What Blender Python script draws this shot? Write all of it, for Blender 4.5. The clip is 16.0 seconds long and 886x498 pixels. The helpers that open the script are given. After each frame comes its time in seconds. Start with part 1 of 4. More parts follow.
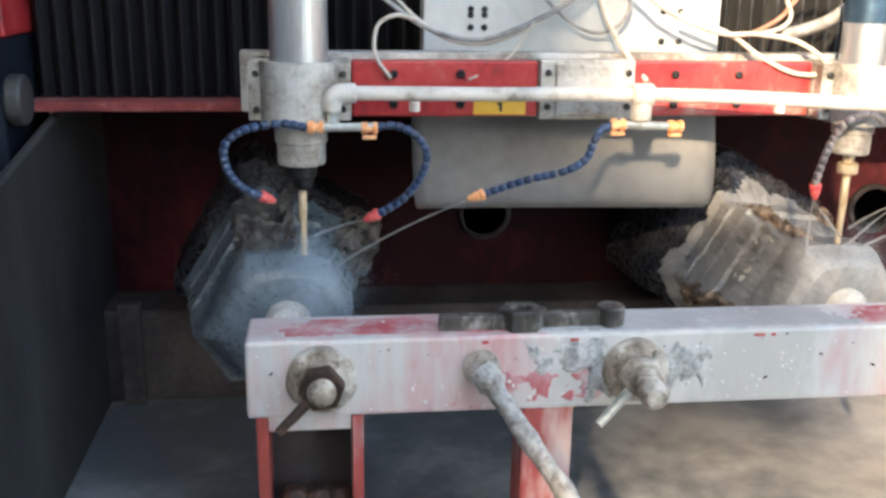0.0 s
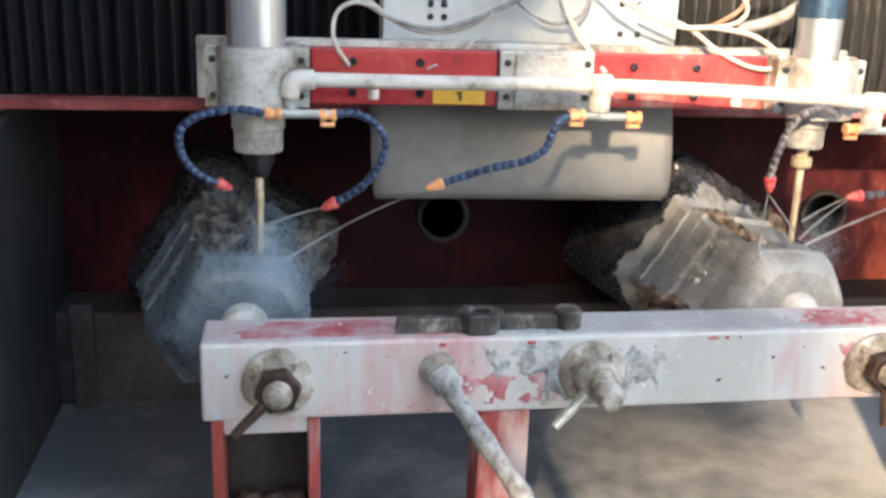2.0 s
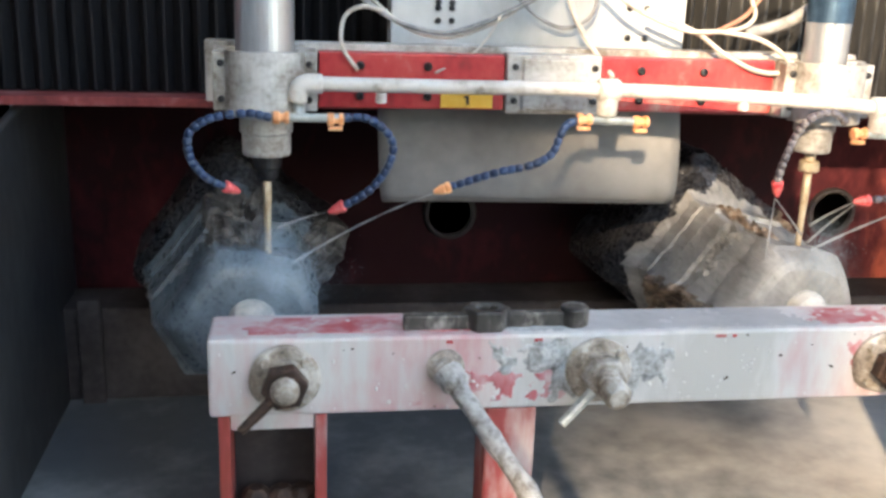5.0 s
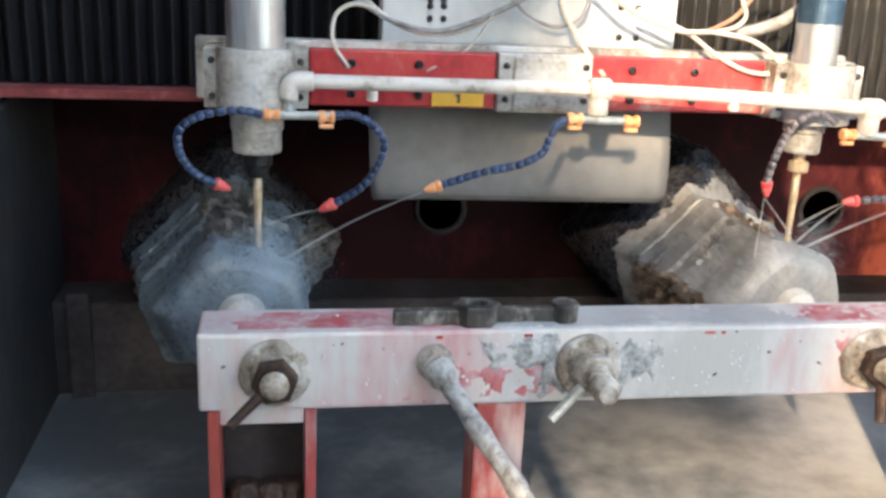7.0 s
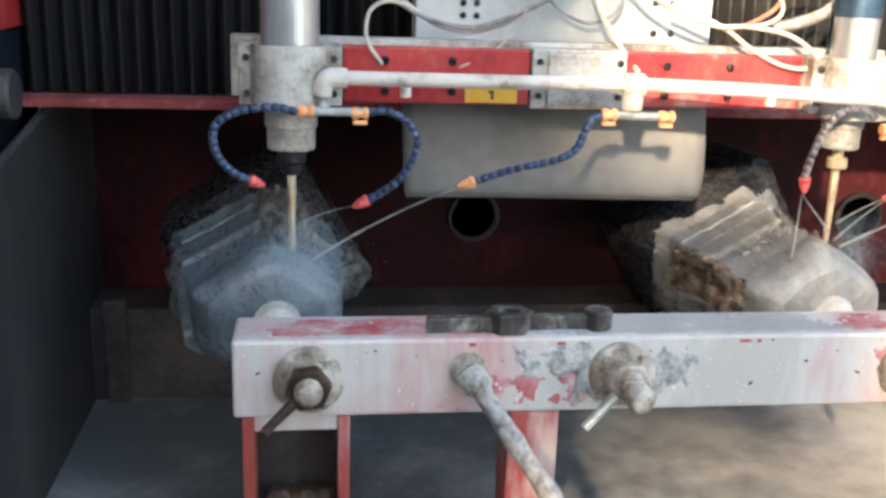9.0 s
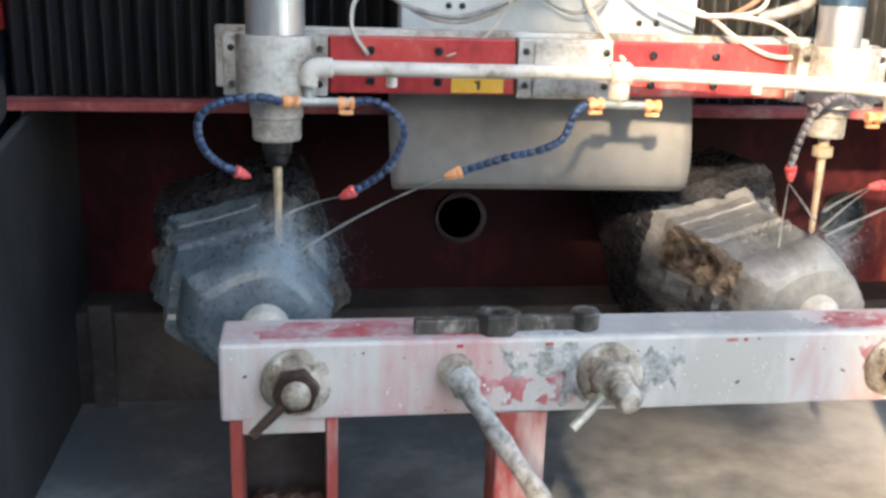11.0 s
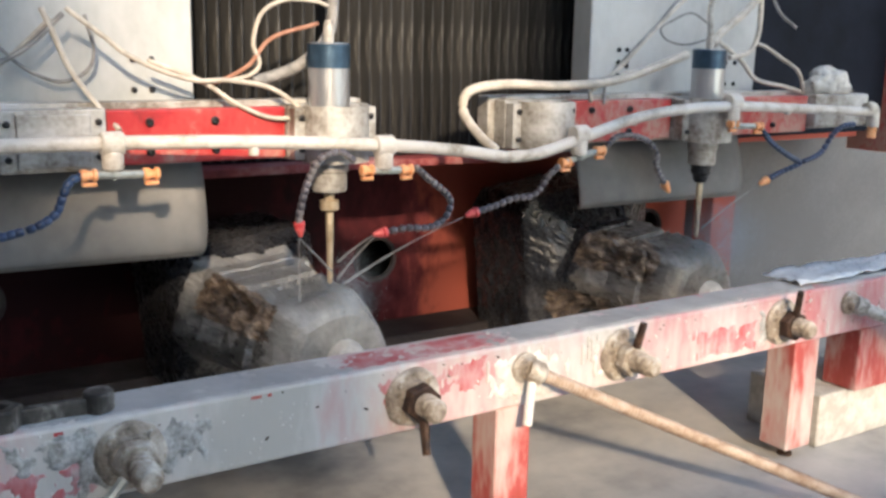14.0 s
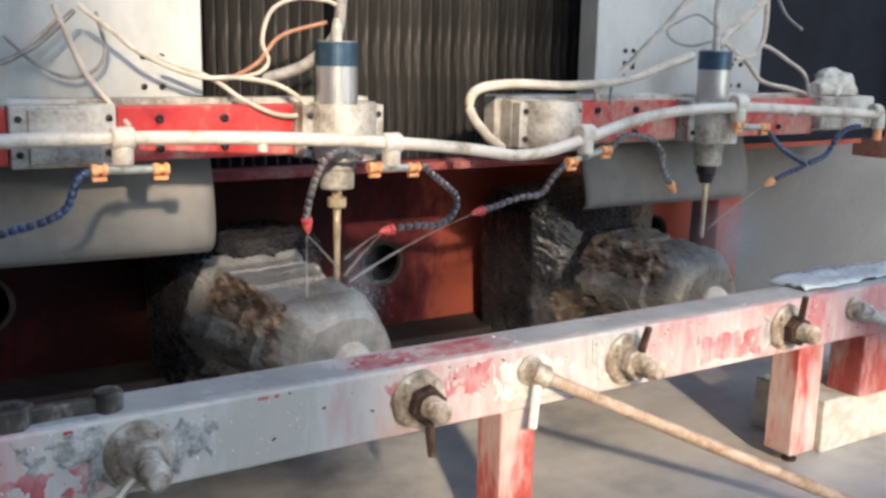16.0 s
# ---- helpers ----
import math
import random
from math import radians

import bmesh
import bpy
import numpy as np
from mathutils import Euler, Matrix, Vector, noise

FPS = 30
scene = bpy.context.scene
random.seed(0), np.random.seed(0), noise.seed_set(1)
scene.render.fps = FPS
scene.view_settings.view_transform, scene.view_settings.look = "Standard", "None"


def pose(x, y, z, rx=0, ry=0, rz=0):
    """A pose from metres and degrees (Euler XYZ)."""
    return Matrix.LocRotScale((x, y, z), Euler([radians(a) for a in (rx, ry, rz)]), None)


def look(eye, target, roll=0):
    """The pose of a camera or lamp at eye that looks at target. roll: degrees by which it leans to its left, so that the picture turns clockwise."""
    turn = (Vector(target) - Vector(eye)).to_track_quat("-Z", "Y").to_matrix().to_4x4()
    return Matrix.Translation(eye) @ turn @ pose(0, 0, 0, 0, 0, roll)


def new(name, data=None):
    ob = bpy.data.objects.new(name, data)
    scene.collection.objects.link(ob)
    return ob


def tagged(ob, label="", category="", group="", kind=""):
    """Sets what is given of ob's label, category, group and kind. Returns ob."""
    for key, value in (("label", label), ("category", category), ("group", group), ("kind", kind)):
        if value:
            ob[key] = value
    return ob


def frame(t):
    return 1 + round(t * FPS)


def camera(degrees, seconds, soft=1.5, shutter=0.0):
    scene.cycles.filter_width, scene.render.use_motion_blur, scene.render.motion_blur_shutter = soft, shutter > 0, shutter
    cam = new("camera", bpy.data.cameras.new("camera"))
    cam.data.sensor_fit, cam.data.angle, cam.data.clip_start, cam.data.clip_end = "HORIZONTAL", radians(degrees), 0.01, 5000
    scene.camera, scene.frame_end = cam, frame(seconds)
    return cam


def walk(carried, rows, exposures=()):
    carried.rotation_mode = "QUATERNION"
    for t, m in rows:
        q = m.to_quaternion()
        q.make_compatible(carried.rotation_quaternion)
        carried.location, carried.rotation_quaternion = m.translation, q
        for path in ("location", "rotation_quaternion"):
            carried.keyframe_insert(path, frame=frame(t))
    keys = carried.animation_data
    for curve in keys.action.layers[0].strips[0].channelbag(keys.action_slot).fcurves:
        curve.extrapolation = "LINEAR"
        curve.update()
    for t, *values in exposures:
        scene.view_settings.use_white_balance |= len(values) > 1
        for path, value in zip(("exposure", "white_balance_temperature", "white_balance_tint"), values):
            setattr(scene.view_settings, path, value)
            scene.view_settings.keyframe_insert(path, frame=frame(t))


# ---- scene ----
cam = camera(49.0, 16.0, soft=3.0)
PATH = [
    (0, (0.0257, -1.6851, 1.1927), (0.2495, 0.2214, 0.6311), 0.89),
    (0.5, (0.0257, -1.6843, 1.1926), (0.2508, 0.2216, 0.6298), 1.60),
    (1, (0.0255, -1.6838, 1.1927), (0.3016, 0.2197, 0.6443), 1.91),
    (1.5, (0.0256, -1.6836, 1.1927), (0.2979, 0.2166, 0.6315), 1.74),
    (2, (0.0257, -1.6837, 1.1925), (0.3353, 0.2128, 0.6378), 1.98),
    (2.5, (0.0257, -1.6838, 1.1924), (0.3409, 0.2116, 0.6375), 2.01),
    (3, (0.0255, -1.6840, 1.1923), (0.3451, 0.2094, 0.6332), 1.93),
    (3.5, (0.0251, -1.6839, 1.1921), (0.3425, 0.2098, 0.6328), 2.17),
    (4, (0.0245, -1.6840, 1.1918), (0.3092, 0.2161, 0.6364), 2.00),
    (6.5, (0.0242, -1.6841, 1.1916), (0.3454, 0.2061, 0.6222), 2.26),
    (7, (0.0237, -1.6842, 1.1916), (0.3398, 0.2071, 0.6230), 2.53),
    (7.5, (0.0232, -1.6845, 1.1918), (0.3427, 0.2067, 0.6251), 2.47),
    (8, (0.0226, -1.6849, 1.1920), (0.3219, 0.2120, 0.6334), 2.36),
    (8.5, (0.0220, -1.6854, 1.1923), (0.2924, 0.2141, 0.6276), 2.04),
    (9, (0.0217, -1.6857, 1.1925), (0.2725, 0.2187, 0.6357), 1.97),
    (11.5, (0.0216, -1.6857, 1.1926), (0.3243, 0.2131, 0.6421), 1.62),
    (12, (0.0656, -1.6837, 1.1942), (0.5881, 0.1804, 0.6922), 2.08),
    (12.5, (0.1297, -1.6869, 1.2042), (0.9560, 0.0755, 0.7450), 2.22),
    (13, (0.1704, -1.7102, 1.2022), (1.1165, -0.0054, 0.7566), 1.62),
    (13.5, (0.1768, -1.7111, 1.2033), (1.1564, -0.0191, 0.7819), 1.04),
    (14, (0.1876, -1.7139, 1.2040), (1.2335, -0.0618, 0.7835), 1.12),
    (14.5, (0.1876, -1.7183, 1.2035), (1.2292, -0.0657, 0.7742), 1.16),
    (15, (0.1856, -1.7216, 1.2021), (1.2344, -0.0702, 0.7861), 1.43),
    (15.5, (0.1835, -1.7237, 1.2001), (1.2353, -0.0736, 0.7867), 1.37),
    (16, (0.1769, -1.7280, 1.2009), (1.2143, -0.0674, 0.7930), 1.31),
]
walk(cam, [(t, look(eye, target, roll)) for t, eye, target, roll in PATH], exposures=((0.0, 3.22, 7350, 6), (11.5, 3.22, 7350, 6), (13.0, 2.30, 7100, 6), (14.0, 2.28, 6850, 6), (16.0, 2.28, 6850, 6)))

SILL = 3.79
FRONT_GAP = (-1.75, -0.52)  # the gap that lets sun through the added front blockers

# ---- world and sun ----
SUN_AZ, SUN_EL = radians(200.0), radians(24.0)
SUN_DIR = Vector((math.sin(SUN_AZ) * math.cos(SUN_EL), math.cos(SUN_AZ) * math.cos(SUN_EL), math.sin(SUN_EL)))
world = bpy.data.worlds.new("sky")
scene.world = world
world.use_nodes = True
wn = world.node_tree
sky = wn.nodes.new("ShaderNodeTexSky")
sky.sky_type, sky.sun_disc = "NISHITA", False
sky.sun_elevation, sky.sun_rotation = SUN_EL, SUN_AZ
wn.nodes["Background"].inputs["Strength"].default_value = 0.15
wn.links.new(sky.outputs["Color"], wn.nodes["Background"].inputs["Color"])
sun = new("sun", bpy.data.lights.new("sun", "SUN"))
sun.data.energy, sun.data.angle, sun.data.color = 1.4, radians(2.4), (1.0, 0.80, 0.61)
sun.matrix_world = look(SUN_DIR * 20, (0, 0, 0))


# ---- materials ----
def material(name, colors, scale=8.0, rough=(0.5, 0.7), metal=0.0, bump=0.0, stretch=(1, 1, 1), fine=60.0, stops=(0.35, 0.65), vary=0.0, spec=0.5, grain=0.3, lean=None):
    """A procedural surface: two or three colours mixed by two scales of noise, with varied roughness and relief."""
    m = bpy.data.materials.new(name)
    m.use_nodes = True
    t = m.node_tree
    b = t.nodes["Principled BSDF"]
    co = t.nodes.new("ShaderNodeTexCoord")
    mp = t.nodes.new("ShaderNodeMapping")
    mp.inputs["Scale"].default_value = stretch
    t.links.new(co.outputs["Object"], mp.inputs["Vector"])
    n1 = t.nodes.new("ShaderNodeTexNoise")
    n1.inputs["Scale"].default_value, n1.inputs["Detail"].default_value, n1.inputs["Roughness"].default_value = scale, 6, 0.6
    n2 = t.nodes.new("ShaderNodeTexNoise")
    n2.inputs["Scale"].default_value, n2.inputs["Detail"].default_value = fine, 4
    for n in (n1, n2):
        t.links.new(mp.outputs["Vector"], n.inputs["Vector"])
    add = t.nodes.new("ShaderNodeMath")
    add.operation = "MULTIPLY_ADD"
    add.inputs[1].default_value, add.inputs[2].default_value = grain, -0.5 * grain
    t.links.new(n2.outputs["Fac"], add.inputs[0])
    tot = t.nodes.new("ShaderNodeMath")
    t.links.new(n1.outputs["Fac"], tot.inputs[0])
    t.links.new(add.outputs[0], tot.inputs[1])
    ramp = t.nodes.new("ShaderNodeValToRGB")
    els = ramp.color_ramp.elements
    while len(els) < len(colors):
        els.new(0.5)
    for k, c in enumerate(colors):
        els[k].position = stops[0] + (stops[1] - stops[0]) * k / (len(colors) - 1)
        els[k].color = (*c, 1)
    fac = tot.outputs[0]
    if lean:  # shifts the colour mix along x: from x, to x, added there and there
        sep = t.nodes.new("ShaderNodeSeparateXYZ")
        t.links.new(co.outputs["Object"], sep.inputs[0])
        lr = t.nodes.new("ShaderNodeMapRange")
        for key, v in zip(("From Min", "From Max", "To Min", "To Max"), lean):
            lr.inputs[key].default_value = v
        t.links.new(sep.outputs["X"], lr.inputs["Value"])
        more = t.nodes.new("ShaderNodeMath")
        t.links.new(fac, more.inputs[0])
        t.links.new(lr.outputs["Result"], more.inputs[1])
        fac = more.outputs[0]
    t.links.new(fac, ramp.inputs["Fac"])
    out = ramp.outputs["Color"]
    if vary:
        info = t.nodes.new("ShaderNodeObjectInfo")
        rng = t.nodes.new("ShaderNodeMapRange")
        rng.inputs["To Min"].default_value, rng.inputs["To Max"].default_value = 1 - vary, 1 + vary
        t.links.new(info.outputs["Random"], rng.inputs["Value"])
        hsv = t.nodes.new("ShaderNodeHueSaturation")
        t.links.new(out, hsv.inputs["Color"])
        t.links.new(rng.outputs["Result"], hsv.inputs["Value"])
        out = hsv.outputs["Color"]
    t.links.new(out, b.inputs["Base Color"])
    rr = t.nodes.new("ShaderNodeMapRange")
    rr.inputs["To Min"].default_value, rr.inputs["To Max"].default_value = rough
    t.links.new(n2.outputs["Fac"], rr.inputs["Value"])
    t.links.new(rr.outputs["Result"], b.inputs["Roughness"])
    b.inputs["Metallic"].default_value = metal
    b.inputs["Specular IOR Level"].default_value = spec
    if bump:
        bp = t.nodes.new("ShaderNodeBump")
        bp.inputs["Strength"].default_value, bp.inputs["Distance"].default_value = bump, 0.01
        t.links.new(tot.outputs[0], bp.inputs["Height"])
        t.links.new(bp.outputs["Normal"], b.inputs["Normal"])
    return m


M_BEAM = material("slurry_on_red_paint", [(0.42, 0.03, 0.05), (0.50, 0.22, 0.23), (0.54, 0.40, 0.395), (0.56, 0.545, 0.53), (0.46, 0.45, 0.43)], 1.9, (0.2, 0.6), 0, 0.4, (1, 1, 0.32), 38, (0.36, 0.70), grain=0.22, lean=(-0.1, 0.75, 0.13, 0.05))
M_REDPAINT = material("red_enamel", [(0.17, 0.016, 0.016), (0.38, 0.020, 0.026), (0.43, 0.048, 0.045), (0.42, 0.23, 0.19)], 9, (0.28, 0.55), 0, 0.12, (1, 1, 0.7), 70, (0.28, 0.74), lean=(0.3, 2.4, -0.03, 0.17))
M_DULLRED = material("dull_red_paint", [(0.13, 0.03, 0.03), (0.24, 0.05, 0.05), (0.33, 0.16, 0.15)], 5, (0.5, 0.8), 0, 0.1, spec=0.25)
M_CRUST = material("dried_slurry_crust", [(0.19, 0.185, 0.175), (0.31, 0.31, 0.30), (0.42, 0.425, 0.42), (0.54, 0.54, 0.535)], 30, (0.3, 0.75), 0, 0.7, (1, 1, 1), 120, (0.30, 0.66))
M_BARE = material("scoured_red_paint", [(0.44, 0.08, 0.09), (0.49, 0.22, 0.23), (0.54, 0.42, 0.415)], 22, (0.3, 0.6), 0, 0.2, (1, 1, 0.4), 60, (0.34, 0.66))
M_LAYER = material("settled_grey_slurry", [(0.32, 0.315, 0.31), (0.40, 0.395, 0.39), (0.47, 0.46, 0.45)], 6, (0.4, 0.7), 0, 0.15, (1, 1, 1), 60, (0.3, 0.7))
M_DRIP = material("pale_slurry", [(0.52, 0.50, 0.48), (0.66, 0.65, 0.63)], 30, (0.3, 0.6))
M_POST = material("rusty_red_paint", [(0.30, 0.055, 0.042), (0.38, 0.07, 0.065), (0.48, 0.29, 0.27), (0.52, 0.43, 0.41)], 7, (0.35, 0.7), 0, 0.3, (1, 1, 0.3), 50, (0.32, 0.66), lean=(0.4, 1.4, -0.07, 0.055))
# Deep shade at left and a sun patch at right, put into the paint colour.
M_WALL = material("red_steel_shade_to_sun", [(0.022, 0.006, 0.008), (0.060, 0.011, 0.014), (0.12, 0.026, 0.028), (0.34, 0.085, 0.06)], 2.5, (0.6, 0.85), 0, 0.1, (1, 1, 0.6), 30, (0.3, 0.7), spec=0.12, lean=(1.5, 2.1, -0.24, 0.36))
M_PLINTH = material("muddy_steel", [(0.022, 0.018, 0.019), (0.042, 0.036, 0.037), (0.085, 0.074, 0.075)], 3, (0.6, 0.85), 0, 0.15, (1, 1, 1), 40, (0.3, 0.7), spec=0.15)
M_BELLOWS = material("black_bellows", [(0.004, 0.0045, 0.006), (0.009, 0.009, 0.011), (0.05, 0.046, 0.042)], 6, (0.55, 0.8), 0, 0.2, (1, 1, 0.35), 60, (0.3, 0.78), spec=0.2)
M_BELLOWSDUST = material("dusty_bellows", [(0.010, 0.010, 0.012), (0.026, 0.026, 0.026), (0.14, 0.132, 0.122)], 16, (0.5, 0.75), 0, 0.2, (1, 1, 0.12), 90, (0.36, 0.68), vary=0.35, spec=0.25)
M_WHITE = material("white_panel_paint", [(0.36, 0.37, 0.365), (0.45, 0.46, 0.455), (0.52, 0.53, 0.525)], 3, (0.35, 0.55), 0, 0.05, (1, 1, 0.6), 40, (0.3, 0.65))
M_ALU = material("dusty_cast_aluminium", [(0.16, 0.135, 0.11), (0.38, 0.365, 0.34), (0.53, 0.525, 0.51)], 12, (0.35, 0.65), 0.2, 0.2, (1, 1, 1), 90, (0.33, 0.64))
M_SPINDLE = material("brushed_steel", [(0.42, 0.43, 0.45), (0.52, 0.53, 0.55), (0.58, 0.59, 0.60)], 5, (0.28, 0.45), 0.85, 0.03, (2, 2, 0.3), 80, (0.3, 0.7))
M_SPINCAP = material("blue_anodised_cap", [(0.03, 0.06, 0.10), (0.06, 0.11, 0.17)], 20, (0.3, 0.5), 0.6, 0.05)
M_COLLET = material("dark_oily_steel", [(0.02, 0.02, 0.022), (0.06, 0.06, 0.065)], 30, (0.25, 0.5), 0.7, 0.1)
M_BRASS = material("bronze_tool_steel", [(0.40, 0.30, 0.19), (0.55, 0.45, 0.32)], 30, (0.35, 0.55), 0.3, 0.1)
M_PIPE = material("white_plastic_pipe", [(0.24, 0.20, 0.15), (0.45, 0.41, 0.36), (0.58, 0.55, 0.51)], 14, (0.3, 0.6), 0, 0.15, (1, 1, 1), 80, (0.28, 0.55))
M_ORANGE = material("orange_plastic", [(0.72, 0.28, 0.10), (0.85, 0.43, 0.22)], 40, (0.35, 0.6), 0, 0.1)
M_REDPLASTIC = material("red_plastic", [(0.55, 0.05, 0.06), (0.72, 0.14, 0.13)], 40, (0.35, 0.6), 0, 0.1)
M_FITTING = material("galvanised_fitting", [(0.30, 0.32, 0.30), (0.50, 0.52, 0.49)], 30, (0.3, 0.6), 0.5, 0.1)
M_BLUEHOSE = material("blue_hose_plastic", [(0.010, 0.024, 0.06), (0.020, 0.045, 0.11), (0.12, 0.15, 0.19)], 30, (0.25, 0.5), 0, 0.1, (1, 1, 1), 90, (0.3, 0.75), vary=0.25)
M_GREYHOSE = material("dusty_hose_plastic", [(0.03, 0.03, 0.045), (0.09, 0.085, 0.105), (0.28, 0.26, 0.25)], 30, (0.3, 0.6), 0, 0.1, (1, 1, 1), 90, (0.3, 0.7), vary=0.3)
M_CABLE = material("dusty_cable", [(0.38, 0.34, 0.29), (0.58, 0.53, 0.46)], 25, (0.5, 0.8), 0, 0.1)
M_CABLEGREY = material("grey_cable", [(0.16, 0.16, 0.16), (0.34, 0.33, 0.32)], 25, (0.5, 0.8), 0, 0.1)
M_CABLEBROWN = material("brown_cable", [(0.25, 0.10, 0.06), (0.42, 0.22, 0.15)], 25, (0.5, 0.8), 0, 0.1)
M_COVER = material("grey_rubber_sheet", [(0.105, 0.104, 0.104), (0.148, 0.146, 0.145), (0.195, 0.192, 0.19)], 4, (0.45, 0.7), 0, 0.08, (1, 1, 1), 30, (0.3, 0.7))
M_BOLT = material("slurry_caked_bolt", [(0.10, 0.075, 0.055), (0.32, 0.27, 0.22), (0.55, 0.52, 0.47)], 24, (0.3, 0.7), 0.1, 0.7, (1, 1, 1), 120, (0.28, 0.66))
M_RUST = material("rusty_steel", [(0.014, 0.009, 0.007), (0.042, 0.022, 0.015), (0.12, 0.068, 0.045)], 30, (0.5, 0.8), 0.2, 0.5, (1, 1, 1), 90, (0.3, 0.7))
M_ROD = material("slurry_covered_rod", [(0.15, 0.135, 0.115), (0.29, 0.28, 0.265), (0.43, 0.42, 0.405)], 40, (0.5, 0.8), 0, 0.6, (1, 1, 1), 90, (0.32, 0.6))
M_RODRUST = material("rusty_threaded_rod", [(0.30, 0.21, 0.155), (0.47, 0.37, 0.30), (0.57, 0.49, 0.43)], 26, (0.45, 0.75), 0.2, 0.4, (1, 1, 1), 90, (0.3, 0.65))
M_WRENCH = material("black_forged_steel", [(0.02, 0.019, 0.018), (0.07, 0.064, 0.058), (0.36, 0.34, 0.315)], 18, (0.4, 0.7), 0.2, 0.3, (1, 1, 0.5), 80, (0.3, 0.66))
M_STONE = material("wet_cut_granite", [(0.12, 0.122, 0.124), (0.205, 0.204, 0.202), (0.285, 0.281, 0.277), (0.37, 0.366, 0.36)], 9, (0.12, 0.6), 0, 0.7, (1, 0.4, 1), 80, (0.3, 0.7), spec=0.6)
# Copy of the cut granite with shade and blue skylight in its colour.
M_STONESHADE = material("wet_granite_in_blue_shade", [(0.045, 0.060, 0.074), (0.085, 0.108, 0.128), (0.135, 0.165, 0.19), (0.19, 0.222, 0.25)], 9, (0.12, 0.5), 0, 0.7, (1, 0.4, 1), 80, (0.3, 0.7), spec=0.6, grain=0.14)
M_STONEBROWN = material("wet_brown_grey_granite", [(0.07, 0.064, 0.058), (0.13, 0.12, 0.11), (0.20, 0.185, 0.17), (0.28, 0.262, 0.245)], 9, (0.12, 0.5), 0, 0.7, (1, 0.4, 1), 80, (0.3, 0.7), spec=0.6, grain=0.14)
M_STONEBLACK = material("rough_black_granite", [(0.012, 0.011, 0.011), (0.045, 0.041, 0.038), (0.11, 0.10, 0.092), (0.20, 0.185, 0.17)], 34, (0.2, 0.6), 0, 0.9, (1, 0.45, 1), 120, (0.32, 0.72), spec=0.6)
M_STONEROUGH = material("rough_brown_granite", [(0.022, 0.017, 0.014), (0.085, 0.058, 0.042), (0.22, 0.16, 0.115), (0.42, 0.34, 0.27)], 34, (0.2, 0.6), 0, 0.9, (1, 0.45, 1), 120, (0.32, 0.74), spec=0.6)
# Darker, streaked granite on one flank of the middle block.
M_STONEFLANK = material("streaked_dark_granite", [(0.035, 0.036, 0.037), (0.075, 0.075, 0.075), (0.13, 0.128, 0.125), (0.22, 0.217, 0.212)], 14, (0.12, 0.5), 0, 0.7, (1, 0.4, 1), 80, (0.32, 0.72), spec=0.6)
# Near-black granite on the rear part of every block.
M_STONEDARK = material("dark_back_granite", [(0.008, 0.009, 0.012), (0.022, 0.023, 0.028), (0.05, 0.05, 0.055)], 7, (0.1, 0.45), 0, 0.5, (1, 1, 1), 90, (0.3, 0.7))
M_CUP = material("slurry_coated_cup", [(0.40, 0.38, 0.34), (0.58, 0.56, 0.52)], 22, (0.4, 0.7), 0, 0.4)
# Wet slurry; shade at left and sunlight at right are mixed into its colour.
M_FLOOR = material("wet_slurry_floor_shaded", [(0.10, 0.105, 0.11), (0.22, 0.22, 0.217), (0.35, 0.345, 0.335), (0.44, 0.43, 0.41)], 2.2, (0.2, 0.55), 0, 0.12, (1, 1, 1), 16, (0.22, 0.68), lean=(0.2, 1.8, -0.25, 0.06))
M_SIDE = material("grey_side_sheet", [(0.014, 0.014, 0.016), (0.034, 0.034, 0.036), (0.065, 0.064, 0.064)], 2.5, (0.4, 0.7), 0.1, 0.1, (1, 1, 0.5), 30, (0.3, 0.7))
M_DARK = material("dark_blue_sheet", [(0.005, 0.007, 0.012), (0.012, 0.016, 0.026)], 4, (0.5, 0.7), 0, 0.05, spec=0.12)
M_CONCRETE = material("blocker_concrete", [(0.30, 0.29, 0.28), (0.42, 0.41, 0.39)], 1.5, (0.7, 0.9), 0, 0.1)
M_GREYBACK = material("dusty_grey_render", [(0.15, 0.15, 0.155), (0.22, 0.22, 0.225)], 1.3, (0.7, 0.9), 0, 0.05)
M_YELLOW = material("yellow_label", [(0.70, 0.36, 0.03), (0.78, 0.46, 0.08)], 12, (0.4, 0.6))
M_INK = material("dark_print", [(0.03, 0.025, 0.02), (0.06, 0.04, 0.03)], 20, (0.5, 0.7))
M_SHEET = material("white_plastic_sheet", [(0.46, 0.49, 0.52), (0.64, 0.67, 0.70)], 12, (0.2, 0.4), 0, 0.3)
# Near black, in place of the shade inside the bores.
M_HOLE = material("bore_shade", [(0.004, 0.004, 0.004), (0.01, 0.01, 0.01)], 9, (0.8, 0.9))

M_WATER = bpy.data.materials.new("water")
M_WATER.use_nodes = True
_b = M_WATER.node_tree.nodes["Principled BSDF"]
_b.inputs["Base Color"].default_value = (0.85, 0.88, 0.9, 1)
_b.inputs["Roughness"].default_value = 0.35
_b.inputs["Transmission Weight"].default_value = 0.6
_b.inputs["IOR"].default_value = 1.33
_b.inputs["Alpha"].default_value = 0.32


# ---- mesh helpers ----
def part(name, bm, mat, parent=None, label="", smooth=False, m=None):
    """Links a bmesh as one mesh object under a thing or a part."""
    me = bpy.data.meshes.new(name)
    bm.normal_update()
    bm.to_mesh(me)
    bm.free()
    for one in mat if isinstance(mat, (list, tuple)) else (mat,):
        me.materials.append(one)
    if smooth:
        me.shade_smooth()
    ob = new(name, me)
    if parent:
        ob.parent = parent
    if m is not None:
        ob.matrix_basis = m
    if label:
        ob["label"] = label
    return ob


